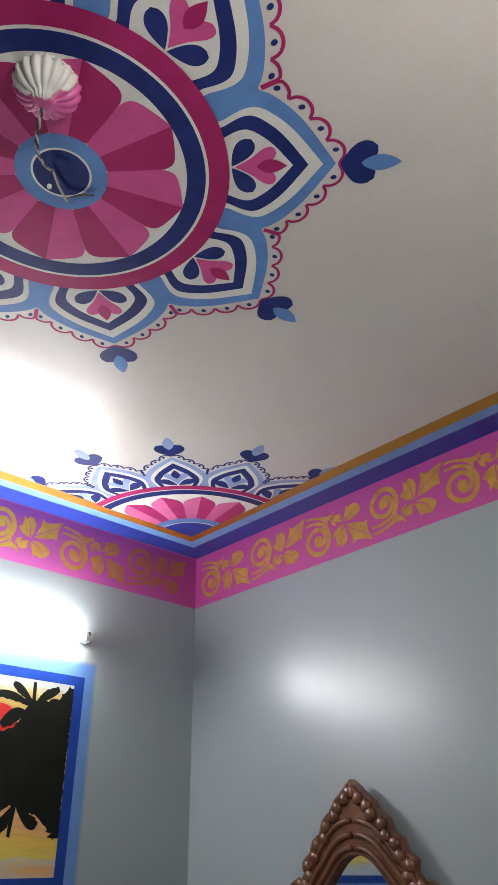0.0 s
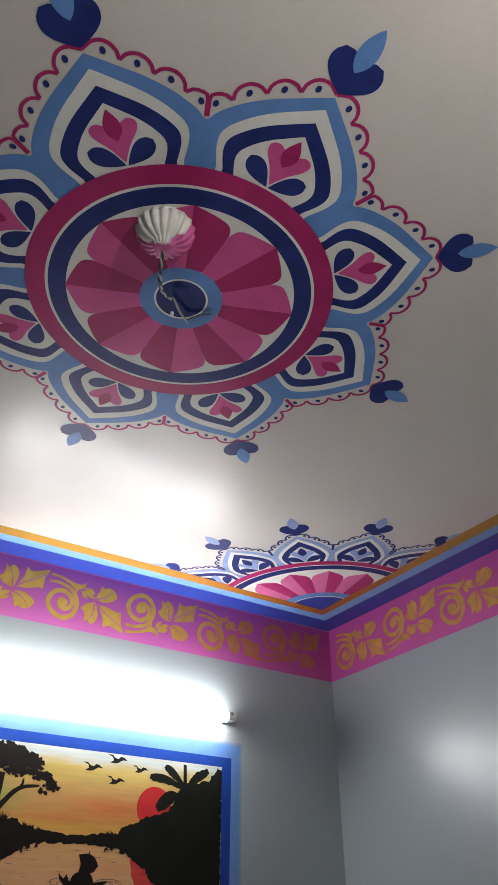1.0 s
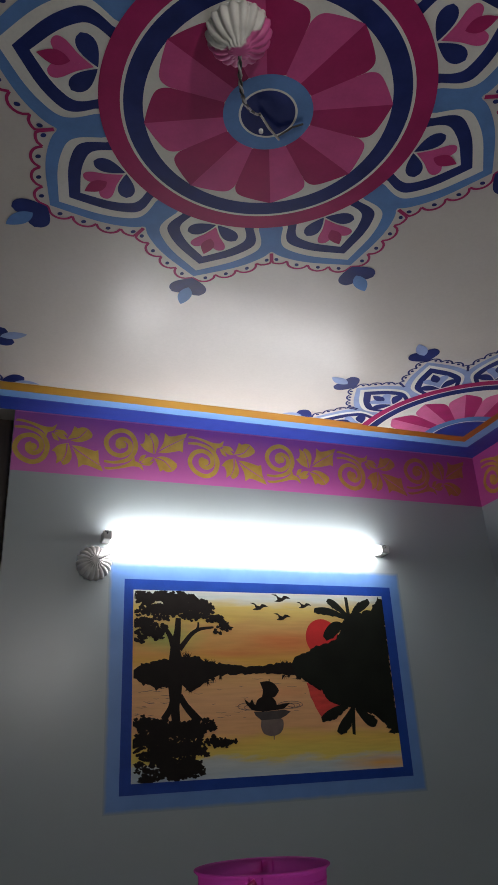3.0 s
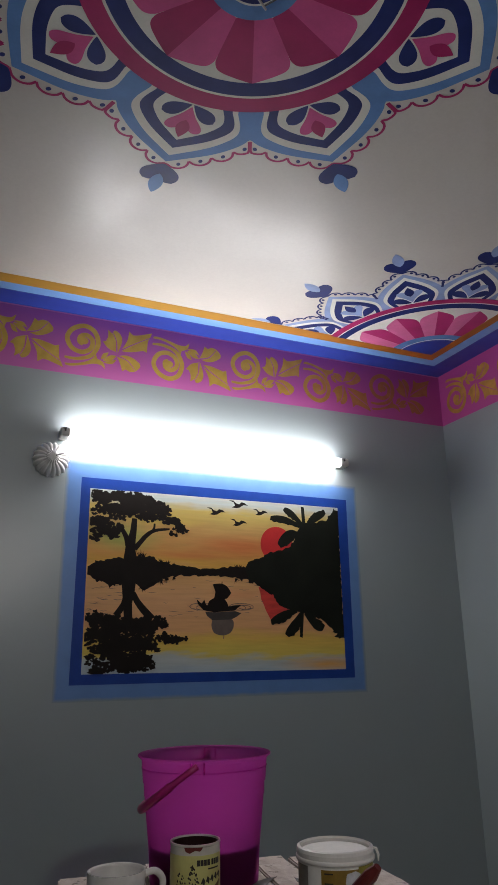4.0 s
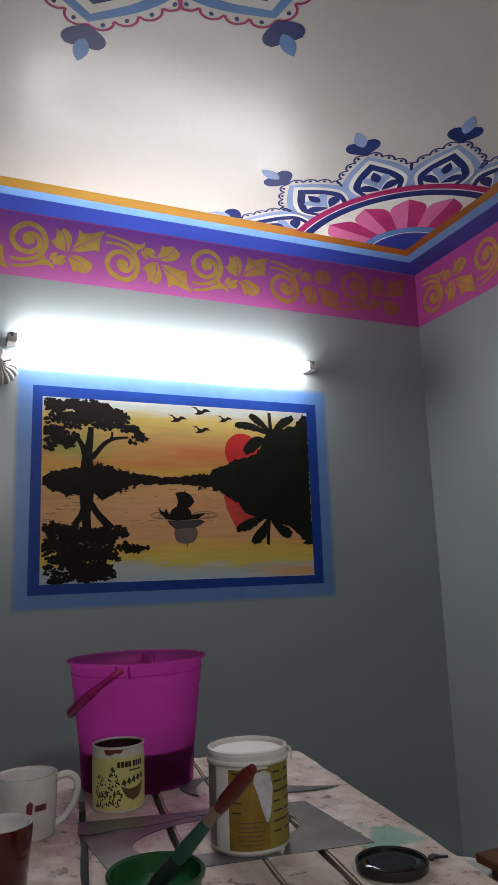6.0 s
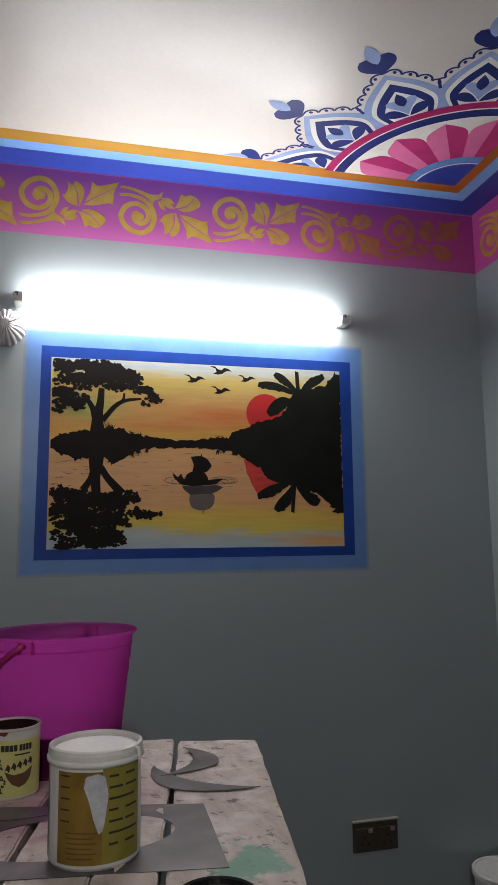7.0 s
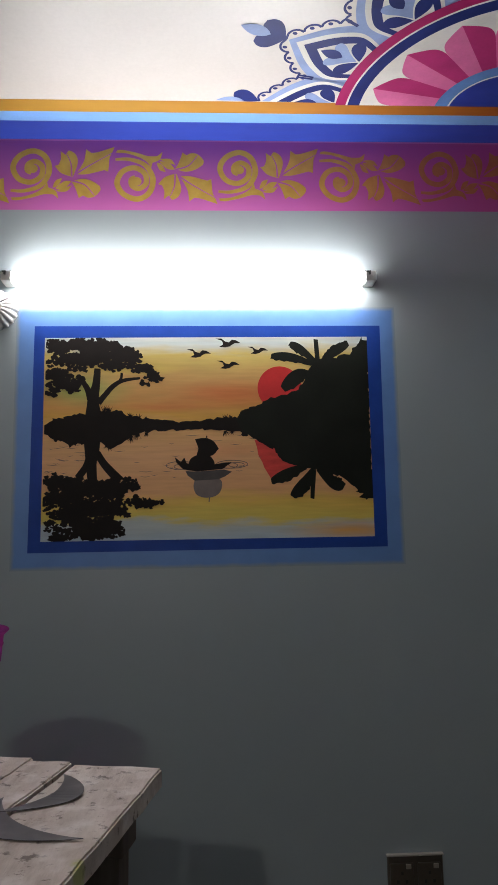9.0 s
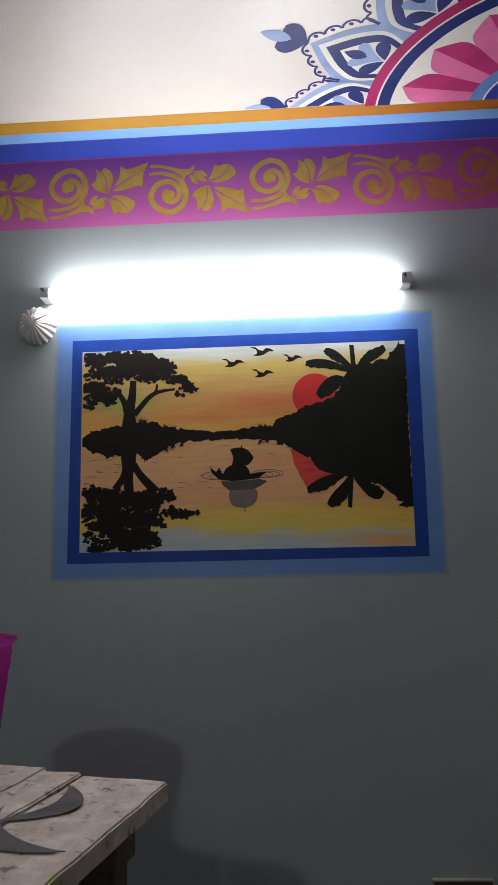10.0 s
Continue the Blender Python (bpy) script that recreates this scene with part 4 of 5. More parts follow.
# ---- wall sockets ----
SOCKET = plain("bronze_plate", (0.10, 0.085, 0.065), 0.35, 0.4)
SOCKET_DARK = plain("dark_insert", (0.035, 0.03, 0.025), 0.4)
sock = thing("double_socket", (1.177, YN, 0.38), "bronze-brown double switched wall socket", "socket")
part("plate", boxes(((1.092, -0.011, 0.330), (1.262, 0.0, 0.430)), bev=0.004), SOCKET, sock)
# Pale strip along the top edge: the plate's highlight put in as colour.
part("lip", boxes(((1.090, -0.016, 0.429), (1.264, -0.001, 0.435)), bev=0.002), plain("plate_highlight", (0.55, 0.52, 0.46), 0.3, 0.6), sock, "pale strip standing in for the plate's top highlight")
for x in (1.135, 1.219):
    g1 = part("outlet", boxes(((x - 0.036, -0.0135, 0.338), (x + 0.036, -0.010, 0.410)), bev=0.003), SOCKET, sock)
    part("switch", boxes(((x + 0.012, -0.018, 0.394), (x + 0.028, -0.013, 0.408)), bev=0.002), plain("switch_metal", (0.4, 0.36, 0.3), 0.35, 0.5), g1)
    for dx, dz in ((0, 0.382), (-0.013, 0.358), (0.013, 0.358)):
        part("pin_hole", boxes(((x + dx - 0.004, -0.0142, dz - 0.005), (x + dx + 0.004, -0.0132, dz + 0.005))), SOCKET_DARK, g1)

# ---- plank table ----
RZ = -9.9


def plank_mat(nt, b):
    base = ramp(nt, noise_fac(nt, 7, 8, (3, 0.6, 1), 0.7), ((0.28, (0.30, 0.245, 0.21)), (0.44, (0.47, 0.405, 0.355)), (0.58, (0.58, 0.515, 0.46)), (0.74, (0.70, 0.64, 0.585))))
    spots = ramp(nt, noise_fac(nt, 38, 5, (1, 1, 1), 0.7), ((0.36, (0.10, 0.08, 0.07)), (0.425, (1, 1, 1))))
    col = mixed(nt, 0.7, base, spots, "MULTIPLY")
    tint = nt.nodes.new("ShaderNodeObjectInfo")
    var = ramp(nt, tint.outputs["Random"], ((0, (0.86, 0.84, 0.82)), (1, (1, 1, 1))))
    col = mixed(nt, 1.0, col, var, "MULTIPLY")
    white = ramp(nt, noise_fac(nt, 17, 4), ((0.52, (0, 0, 0)), (0.72, (0.7, 0.7, 0.7))))
    col = mixed(nt, white, col, (0.74, 0.70, 0.66))

    def patch(col, x, y, r, color, hard):
        gm = nt.nodes.new("ShaderNodeNewGeometry")
        v = nt.nodes.new("ShaderNodeVectorMath")
        v.operation = "DISTANCE"
        v.inputs[1].default_value = (x, y, TOP)
        nt.links.new(gm.outputs["Position"], v.inputs[0])
        a = nt.nodes.new("ShaderNodeMath")
        a.operation = "MULTIPLY_ADD"
        nt.links.new(noise_fac(nt, 22, 5), a.inputs[0])
        a.inputs[1].default_value = r * 4.0
        nt.links.new(v.outputs["Value"], a.inputs[2])
        f = ramp(nt, a.outputs["Value"], ((r * 2.55, (hard,) * 3), (r * 3.05, (0, 0, 0))))
        return mixed(nt, f, col, color)
    col = patch(col, 0.325, -1.596, 0.050, (0.16, 0.36, 0.27), 0.85)
    col = patch(col, 0.300, -1.537, 0.030, (0.17, 0.38, 0.29), 0.8)
    col = patch(col, 0.055, -1.292, 0.16, (0.38, 0.24, 0.25), 0.55)
    col = patch(col, 0.428, -1.391, 0.02, (0.40, 0.42, 0.12), 0.8)
    col = patch(col, 0.365, -1.692, 0.025, (0.36, 0.38, 0.13), 0.6)
    nt.links.new(col, b.inputs["Base Color"])
    b.inputs["Roughness"].default_value = 0.75
    bump(nt, b, noise_fac(nt, 30, 8, (2.5, 1, 1), 0.7), 0.5, 0.004)


PLANK = material("paint_spattered_plank", plank_mat)
table = thing("plank_table", (0.492, -0.993, 0.0), "rough plank work table spattered with old paint", "table", rz=RZ)
prnd = random.Random(9)


def plank(u0, u1, v0, v1, lift):
    bm = bmesh.new()
    nu, nv = 3, 26
    top = [[None] * (nv + 1) for _ in range(nu + 1)]
    low = [[None] * (nv + 1) for _ in range(nu + 1)]
    for i in range(nu + 1):
        for j in range(nv + 1):
            u, v = u0 + (u1 - u0) * i / nu, v0 + (v1 - v0) * j / nv
            if i in (0, nu):
                u += prnd.uniform(-0.0012, 0.0012)
            if j in (0, nv):
                v += prnd.uniform(-0.005, 0.005)
            z = TOP + 0.0236 * max(0.0, v) + lift + prnd.uniform(-0.0008, 0.0008)
            top[i][j] = bm.verts.new((u, -v, z))
            low[i][j] = bm.verts.new((u, -v, TOP + 0.0236 * max(0.0, v) - 0.030))
    for i in range(nu):
        for j in range(nv):
            bm.faces.new((top[i][j], top[i + 1][j], top[i + 1][j + 1], top[i][j + 1]))
            bm.faces.new((low[i][j], low[i][j + 1], low[i + 1][j + 1], low[i + 1][j]))
    for j in range(nv):
        for i in (0, nu):
            bm.faces.new((top[i][j], top[i][j + 1], low[i][j + 1], low[i][j]))
    for i in range(nu):
        for j in (0, nv):
            bm.faces.new((top[i][j], top[i + 1][j], low[i + 1][j], low[i][j]))
    bmesh.ops.recalc_face_normals(bm, faces=bm.faces)
    es = [e for e in bm.edges if len(e.link_faces) == 2 and e.calc_face_angle(0) > 0.8 and max(v.co.z - 0.0236 * max(0.0, -v.co.y) for v in e.verts) > TOP - 0.01]
    bmesh.ops.bevel(bm, geom=es, offset=0.003, segments=2, affect="EDGES")
    return part("plank", bm, PLANK, table, shift=False)


LEN = 1.12
for u0, u1, v0, lift in ((-0.161, 0.0, 0.0, 0.0), (-0.249, -0.171, -0.016, 0.001), (-0.352, -0.252, -0.040, 0.0), (-0.484, -0.362, -0.046, -0.001), (-0.668, -0.496, 0.020, 0.0)):
    plank(u0, u1, v0, LEN + prnd.uniform(-0.02, 0.02), lift)
for v in (0.12, 0.95):
    part("crosspiece", boxes(((-0.655, -v - 0.07, TOP + 0.0236 * v - 0.075), (-0.012, -v, TOP + 0.0236 * v - 0.030)), bev=0.003), RAW, table, shift=False)
for u in (-0.65, -0.075):
    for v in (0.13, 0.96):
        part("leg", boxes(((u, -v - 0.055, 0), (u + 0.055, -v - 0.002, TOP + 0.0236 * v - 0.0755)), bev=0.003), RAW, table, shift=False)
for u in (-0.65, -0.03):
    part("rail", boxes(((u, -0.95, 0.62), (u + 0.022, -0.19, 0.70)), bev=0.002), RAW, table, shift=False)


# ---- things on the table ----
def patch_on(r0, r1, z0, z1, a0, a1, n=14, lift=0.0006):
    """A label on a round or slightly conical body."""
    bm = bmesh.new()
    rows = []
    for k in range(n + 1):
        a = radians(a0 + (a1 - a0) * k / n)
        rows.append([bm.verts.new(((r + lift) * math.cos(a), (r + lift) * math.sin(a), z)) for r, z in ((r0, z0), (r1, z1))])
    for p, q in zip(rows, rows[1:]):
        bm.faces.new((p[0], q[0], q[1], p[1]))
    return bm


def blot_on(r, shape, lift=0.0009, n=18):
    """An outline of (degrees, height) wrapped on a cylinder in narrow upright strips."""
    bm = bmesh.new()
    lo, hi = min(a for a, z in shape), max(a for a, z in shape)
    prev = None
    for k in range(n + 1):
        a = lo + (hi - lo) * (0.001 + 0.998 * k / n)
        zs = []
        for (a1, z1), (a2, z2) in zip(shape, shape[1:] + shape[:1]):
            if (a1 - a) * (a2 - a) <= 0 and a1 != a2:
                zs.append(z1 + (z2 - z1) * (a - a1) / (a2 - a1))
        t = radians(a)
        col = [bm.verts.new(((r + lift) * math.cos(t), (r + lift) * math.sin(t), z)) for z in (min(zs), max(zs))]
        if prev:
            bm.faces.new((prev[0], col[0], col[1], prev[1]))
        prev = col
    return bm


def bucket_mat(nt, b):
    out = nt.nodes["Material Output"]
    b.inputs["Base Color"].default_value = (0.50, 0.018, 0.36, 1)
    b.inputs["Roughness"].default_value = 0.28
    nt.links.new(ramp(nt, noise_fac(nt, 9, 4), ((0.3, (0.46, 0.10, 0.36)), (0.7, (0.62, 0.19, 0.50)))), b.inputs["Base Color"])
    tl = node(nt, "ShaderNodeBsdfTranslucent", Color=(0.80, 0.22, 0.66, 1))
    tp = node(nt, "ShaderNodeBsdfTransparent", Color=(0.84, 0.36, 0.76, 1))
    m1, m2 = nt.nodes.new("ShaderNodeMixShader"), nt.nodes.new("ShaderNodeMixShader")
    m1.inputs["Fac"].default_value, m2.inputs["Fac"].default_value = 0.86, 0.66
    nt.links.new(b.outputs["BSDF"], m1.inputs[1])
    nt.links.new(tl.outputs["BSDF"], m1.inputs[2])
    nt.links.new(m1.outputs["Shader"], m2.inputs[1])
    nt.links.new(tp.outputs["BSDF"], m2.inputs[2])
    nt.links.new(m2.outputs["Shader"], out.inputs["Surface"])


BUCKET = material("translucent_magenta_plastic", bucket_mat)
bucket = thing("bucket", (0.095, -1.058, top_at(-1.058) + 0.001), "translucent magenta plastic bucket part full of dark water", "bucket")
part("bucket_body", lathe(((0, 0.006), (0.104, 0.006), (0.107, 0.0), (0.111, 0.0), (0.1125, 0.004), (0.1160, 0.06), (0.1265, 0.152), (0.1278, 0.154), (0.1288, 0.176), (0.1310, 0.178), (0.1345, 0.2190), (0.1385, 0.2225), (0.1425, 0.2255), (0.1432, 0.2275), (0.1415, 0.2290), (0.1370, 0.2262), (0.1335, 0.219), (0.1300, 0.19), (0.1150, 0.07), (0.1085, 0.012), (0, 0.012)), 80), BUCKET, bucket, shift=False, smooth=True)
part("dark_water", lathe(((0, 0.013), (0.1075, 0.013), (0.1138, 0.069), (0, 0.069)), 48), plain("dark_water", (0.006, 0.004, 0.004), 0.3), bucket, "dark dirty water", shift=False)
part("rim_ring", lathe(((0.1322, 0.2035), (0.1342, 0.2035), (0.1345, 0.2055), (0.1325, 0.2055)), 72), BUCKET, bucket, shift=False)
hp = []
for k in range(33):
    t = math.pi * k / 32
    hp.append((0.146 * math.cos(t), -0.132 * math.sin(t) ** 0.85, 0.219 - 0.090 * math.sin(t) ** 0.9))
hd = part("bucket_handle", sweep(hp, [0.0060] * 4 + [0.0085] * 25 + [0.0060] * 4, 12), plain("pink_handle_plastic", (0.36, 0.010, 0.13), 0.35), bucket, "deep pink plastic handle", shift=False, smooth=True)
hd.rotation_euler = (0, 0, radians(-116))
for k in (0, 1):
    a = radians(-116 + 180 * k)
    lg = part("handle_lug", boxes(((-0.007, -0.014, 0.203), (0.006, -0.011, 0.224)), ((-0.007, 0.011, 0.203), (0.006, 0.014, 0.224)), bev=0.001), BUCKET, bucket, shift=False)
    lg.location = (0.138 * math.cos(a), 0.138 * math.sin(a), 0)
    lg.rotation_euler = (0, 0, a)

bucket.scale = (0.985, 0.985, 1.055)

# gold paint can
CAN_WHITE = paint("white_can_plastic", (0.62, 0.61, 0.58), 0.4, 0.06, 30)


def gold_label(nt, b):
    g2 = nt.nodes.new("ShaderNodeTexCoord")
    sep = nt.nodes.new("ShaderNodeSeparateXYZ")
    nt.links.new(g2.outputs["Object"], sep.inputs["Vector"])
    c = ramp(nt, noise_fac(nt, 30, 4), ((0.3, (0.16, 0.095, 0.014)), (0.7, (0.28, 0.18, 0.03))))
    nt.links.new(c, b.inputs["Base Color"])
    b.inputs["Roughness"].default_value = 0.3
    b.inputs["Metallic"].default_value = 0.25


GOLD_LABEL = material("gold_label", gold_label)
OLIVE_LABEL = plain("olive_label", (0.26, 0.225, 0.035), 0.35, 0.15)
INK = plain("black_ink", (0.02, 0.018, 0.015), 0.5)
can = thing("paint_can", (0.142, -1.515, top_at(-1.515) + 0.003), "white plastic paint can with a torn gold label", "can", rz=0)
R = 0.0625
part("can_body", lathe(((0, 0.0), (0.060, 0.0), (R, 0.004), (R, 0.128), (0.0645, 0.129), (0.0650, 0.136), (0.0640, 0.141), (0.060, 0.1425), (0.058, 0.139), (0.0575, 0.10), (0.0575, 0.098), (0, 0.098)), 64), CAN_WHITE, can, shift=False, smooth=False)
part("rim_bead", lathe(((R, 0.122), (0.0660, 0.123), (0.0665, 0.128), (0.0645, 0.1295)), 64), CAN_WHITE, can, shift=False, smooth=True)
part("white_paint", lathe(((0, 0.098), (0.0573, 0.0985), (0.0573, 0.1345), (0.05, 0.1355), (0, 0.1362)), 40), paint("wet_white_paint", (0.76, 0.75, 0.72), 0.55, 0.05, 30), can, "white paint inside the can", shift=False)
part("gold_label", patch_on(R, R, 0.008, 0.118, 238, 296), GOLD_LABEL, can, "gold printed label", shift=False)
part("olive_label", patch_on(R, R, 0.008, 0.121, 296, 352), OLIVE_LABEL, can, "olive yellow label side", shift=False)
part("silver_label", patch_on(R, R, 0.008, 0.120, 176, 214), plain("silver_label", (0.20, 0.19, 0.18), 0.3, 0.5), can, "dull silver label edge", shift=False)
for k in range(7):
    z = 0.110 - 0.0135 * k
    part("print_line", patch_on(R, R, z, z + 0.0028, 304, 316 + 6 * (k % 3), lift=0.0011), INK, can, shift=False)
    part("print_line", patch_on(R, R, z, z + 0.0028, 326, 342 + 4 * (k % 2), lift=0.0011), INK, can, shift=False)
    if k < 5:
        part("print_line", patch_on(R, R, z + 0.002, z + 0.004, 243, 256, lift=0.0011), INK, can, shift=False)
for k in range(6):
    z = 0.045 - 0.006 * k
    part("fine_print", patch_on(R, R, z, z + 0.0016, 252, 290 - 5 * (k % 2), lift=0.0011), plain("brown_ink", (0.12, 0.07, 0.02)), can, shift=False)
part("torn_paper", blot_on(R, [(276, 0.113), (290, 0.116), (299, 0.112), (303, 0.090), (300, 0.066), (297, 0.048), (292, 0.044), (286, 0.060), (280, 0.084), (274, 0.100)], 0.0014), paint("torn_white_paper", (0.46, 0.47, 0.50), 0.7, 0.25, 60), can, "torn white patch on the label", shift=False)
part("paint_drip", blot_on(R, [(216, 0.122), (228, 0.122), (230, 0.06), (226, 0.02), (221, 0.018), (219, 0.06)], 0.0012), CAN_WHITE, can, "white paint drip", shift=False)
part("paint_skin", sweep([(0.060, -0.020, 0.140), (0.066, -0.022, 0.139), (0.069, -0.024, 0.130), (0.068, -0.025, 0.121)], [0.0015, 0.0028, 0.0022, 0.0008], 6), CAN_WHITE, can, "peeling paint skin", shift=False)

can.scale = (0.92, 0.92, 0.955)
can.rotation_euler = (0, 0, radians(-20))

# yellow food tin
tin = thing("yellow_tin", (0.019, -1.214, top_at(-1.214) + 0.001), "small yellow printed tin with white rim and paint stains", "tin")
r = 0.049
part("tin_body", lathe(((0, 0), (0.047, 0), (r, 0.003), (r, 0.107), (0.0503, 0.109), (0.0500, 0.112), (0.047, 0.112), (0.0462, 0.10), (0.0462, 0.04), (0, 0.04)), 48), plain("tin_white", (0.55, 0.54, 0.48), 0.35), tin, shift=False)
part("dark_inside", lathe(((0, 0.0405), (0.0458, 0.0405), (0.0458, 0.109), (0.0448, 0.109), (0.0448, 0.045), (0, 0.045)), 40), plain("dark_paint_inside", (0.025, 0.010, 0.010), 0.3), tin, "dark maroon paint inside", shift=False)
part("yellow_label", patch_on(r, r, 0.006, 0.094, 150, 350, 30), plain("yellow_label", (0.55, 0.53, 0.19), 0.4), tin, "pale yellow label", shift=False)
for k, (a0, a1) in enumerate(((254, 261), (262, 269), (270, 277), (278, 285), (289, 295), (296, 301), (302, 308), (309, 315))):
    part("title_bar", patch_on(r, r, 0.077, 0.087, a0, a1, 4, 0.0012), INK, tin, shift=False)
part("subtitle_bar", patch_on(r, r, 0.070, 0.0725, 280, 312, 6, 0.0012), INK, tin, shift=False)
trnd = random.Random(3)
for k in range(5):
    part("script_bar", blot_on(r, [(262 + 11 * k, 0.047 + 0.002 * k), (268 + 11 * k, 0.058 + 0.002 * k), (273 + 11 * k, 0.053 + 0.002 * k), (271 + 11 * k, 0.044 + 0.002 * k), (266 + 11 * k, 0.049 + 0.002 * k)], 0.0016), INK, tin, shift=False)
part("bowl_print", blot_on(r, [(262, 0.046), (280, 0.040), (300, 0.042), (318, 0.050), (314, 0.034), (304, 0.024), (290, 0.020), (276, 0.026), (267, 0.036)], 0.0011), plain("brown_print", (0.10, 0.05, 0.02)), tin, shift=False)
for k in range(110):
    a = trnd.uniform(200, 262)
    z = trnd.uniform(0.010, 0.040 + 0.040 * abs(math.sin(a * 0.11)))
    part("leaf_print", blot_on(r, [(a, z), (a + trnd.uniform(1, 3), z + trnd.uniform(0.002, 0.004)), (a + trnd.uniform(3, 6), z - 0.001), (a + 2, z - trnd.uniform(0.001, 0.003))], 0.0011), INK, tin, shift=False)
part("paint_stain", blot_on(r, [(225, 0.108), (268, 0.108), (262, 0.101), (250, 0.103), (238, 0.098), (228, 0.101)], 0.0012), plain("maroon_stain", (0.14, 0.02, 0.015)), tin, "maroon paint stain", shift=False)

tin.scale = (0.925, 0.925, 0.96)


# mugs
def mug(at, rz, label, outer, r0, r1, h, hx):
    ob = thing("mug", at, label, "mug", "mugs on the table", rz=rz)
    prof = ((0, 0.004), (r0 * 0.86, 0.004), (r0 * 0.9, 0.0), (r0, 0.004), (r1, h - 0.004), (r1 - 0.0005, h), (r1 - 0.004, h), (r1 - 0.0055, h - 0.005), (r0 - 0.005, 0.012), (0, 0.010))
    body = part("mug_body", lathe(prof[1:6], 56), outer, ob, shift=False, smooth=True)
    part("mug_inside", lathe((prof[5], prof[6], prof[7], prof[8], prof[9]), 56), MUG_WHITE, ob, "white glazed inside", shift=False, smooth=True)
    pts = curve([(r1 - 0.003, h * 0.86), (r1 + hx * 0.55, h * 0.90), (r1 + hx, h * 0.74), (r1 + hx * 0.85, h * 0.45), (r1 + hx * 0.4, h * 0.22), (r0 - 0.002, h * 0.12)], 6)
    part("mug_handle", sweep([(a, 0, b) for a, b in pts], 0.0058, 10), outer, ob, shift=False, smooth=True)
    return ob


MUG_WHITE = plain("white_glaze", (0.60, 0.59, 0.56), 0.14, coat=0.3)
MUG_RED = plain("maroon_glaze", (0.070, 0.006, 0.006), 0.14, coat=0.4)
m1 = mug((-0.148, -1.295, top_at(-1.295) + 0.001), 2, "white glazed mug with a small red mark", MUG_WHITE, 0.0455, 0.048, 0.0925, 0.033)
part("red_mark", blot_on(0.0468, [(262, 0.043), (272, 0.043), (274, 0.058), (268, 0.062), (262, 0.057)], 0.0008), plain("red_mark", (0.18, 0.015, 0.04)), m1, "dark red logo shape", shift=False)
part("grey_bar", patch_on(0.0474, 0.0474, 0.046, 0.055, 277, 300, 8, 0.0008), plain("brown_mark", (0.11, 0.03, 0.035)), m1, "dark logo bar", shift=False)
m2 = mug((-0.208, -1.520, top_at(-1.520) + 0.001), 170, "maroon mug with white inside and an oval mark", MUG_RED, 0.036, 0.0428, 0.0835, 0.014)
OVAL = [(90 + 22 * math.cos(2 * math.pi * k / 24), 0.058 + 0.019 * math.sin(2 * math.pi * k / 24)) for k in range(24)]
ov = bmesh.new()
vo = []
for s in (1.0, 0.86):
    vo.append([ov.verts.new(((0.0366 + 0.0900 * z2) * math.cos(radians(a2)), (0.0366 + 0.0900 * z2) * math.sin(radians(a2)), z2)) for a2, z2 in ((66 + (a - 90) * s * 1.2, 0.050 + (z - 0.058) * s) for a, z in OVAL)])
for k in range(24):
    ov.faces.new((vo[0][k], vo[0][(k + 1) % 24], vo[1][(k + 1) % 24], vo[1][k]))
part("oval_mark", ov, plain("grey_mark", (0.32, 0.26, 0.25)), m2, "pale oval logo outline", shift=False)
for k in range(5):
    part("mark_bar", patch_on(0.0401, 0.0412, 0.044, 0.056, 52 + 6 * k, 56 + 6 * k, 3, 0.0011), plain("grey_bar", (0.34, 0.28, 0.27)), m2, shift=False)

# green tub with brush
GREEN = plain("green_plastic", (0.012, 0.075, 0.022), 0.28)
tub = thing("paint_tub", (-0.051, -1.693, top_at(-1.693) + 0.001), "open dark green plastic paint tub", "tub")
part("tub_body", lathe(((0, 0.004), (0.044, 0.0), (0.047, 0.003), (0.0535, 0.045), (0.0560, 0.047), (0.0570, 0.052), (0.055, 0.054), (0.0520, 0.052), (0.0455, 0.02), (0, 0.018)), 48), GREEN, tub, shift=False, smooth=False)
part("green_paint", lathe(((0, 0.0185), (0.0460, 0.0185), (0.0468, 0.034), (0, 0.034)), 36), plain("wet_green_paint", (0.008, 0.10, 0.03), 0.12), tub, "wet green paint", shift=False)
b0, b1 = Vector((-0.056, -1.690, 1.042)), Vector((0.012, -1.838, 1.196))
brush = thing("paint_brush", tuple(b0), "paint brush with red handle and green paint", "brush")
d = b1 - b0
part("bristles", sweep([b0, b0 + d * 0.12, b0 + d * 0.30], [0.008, 0.0095, 0.0082], 12), plain("green_bristles", (0.012, 0.03, 0.025), 0.6), brush, "dark paint-clogged bristles")
part("ferrule", sweep([b0 + d * 0.29, b0 + d * 0.34, b0 + d * 0.58], [0.0085, 0.0090, 0.0066], 12), plain("painted_ferrule", (0.035, 0.12, 0.08), 0.4, 0.3), brush, "metal ferrule smeared with green paint")
part("bare_neck", sweep([b0 + d * 0.57, b0 + d * 0.70], [0.0062, 0.0065], 12), plain("wood_neck", (0.28, 0.20, 0.15), 0.5), brush, "bare wooden neck")
part("handle", sweep([b0 + d * 0.69, b0 + d * 0.75, b0 + d * 0.94, b1], [0.0065, 0.0082, 0.0080, 0.0045], 12), plain("red_handle", (0.11, 0.008, 0.006), 0.35), brush, "red painted handle")

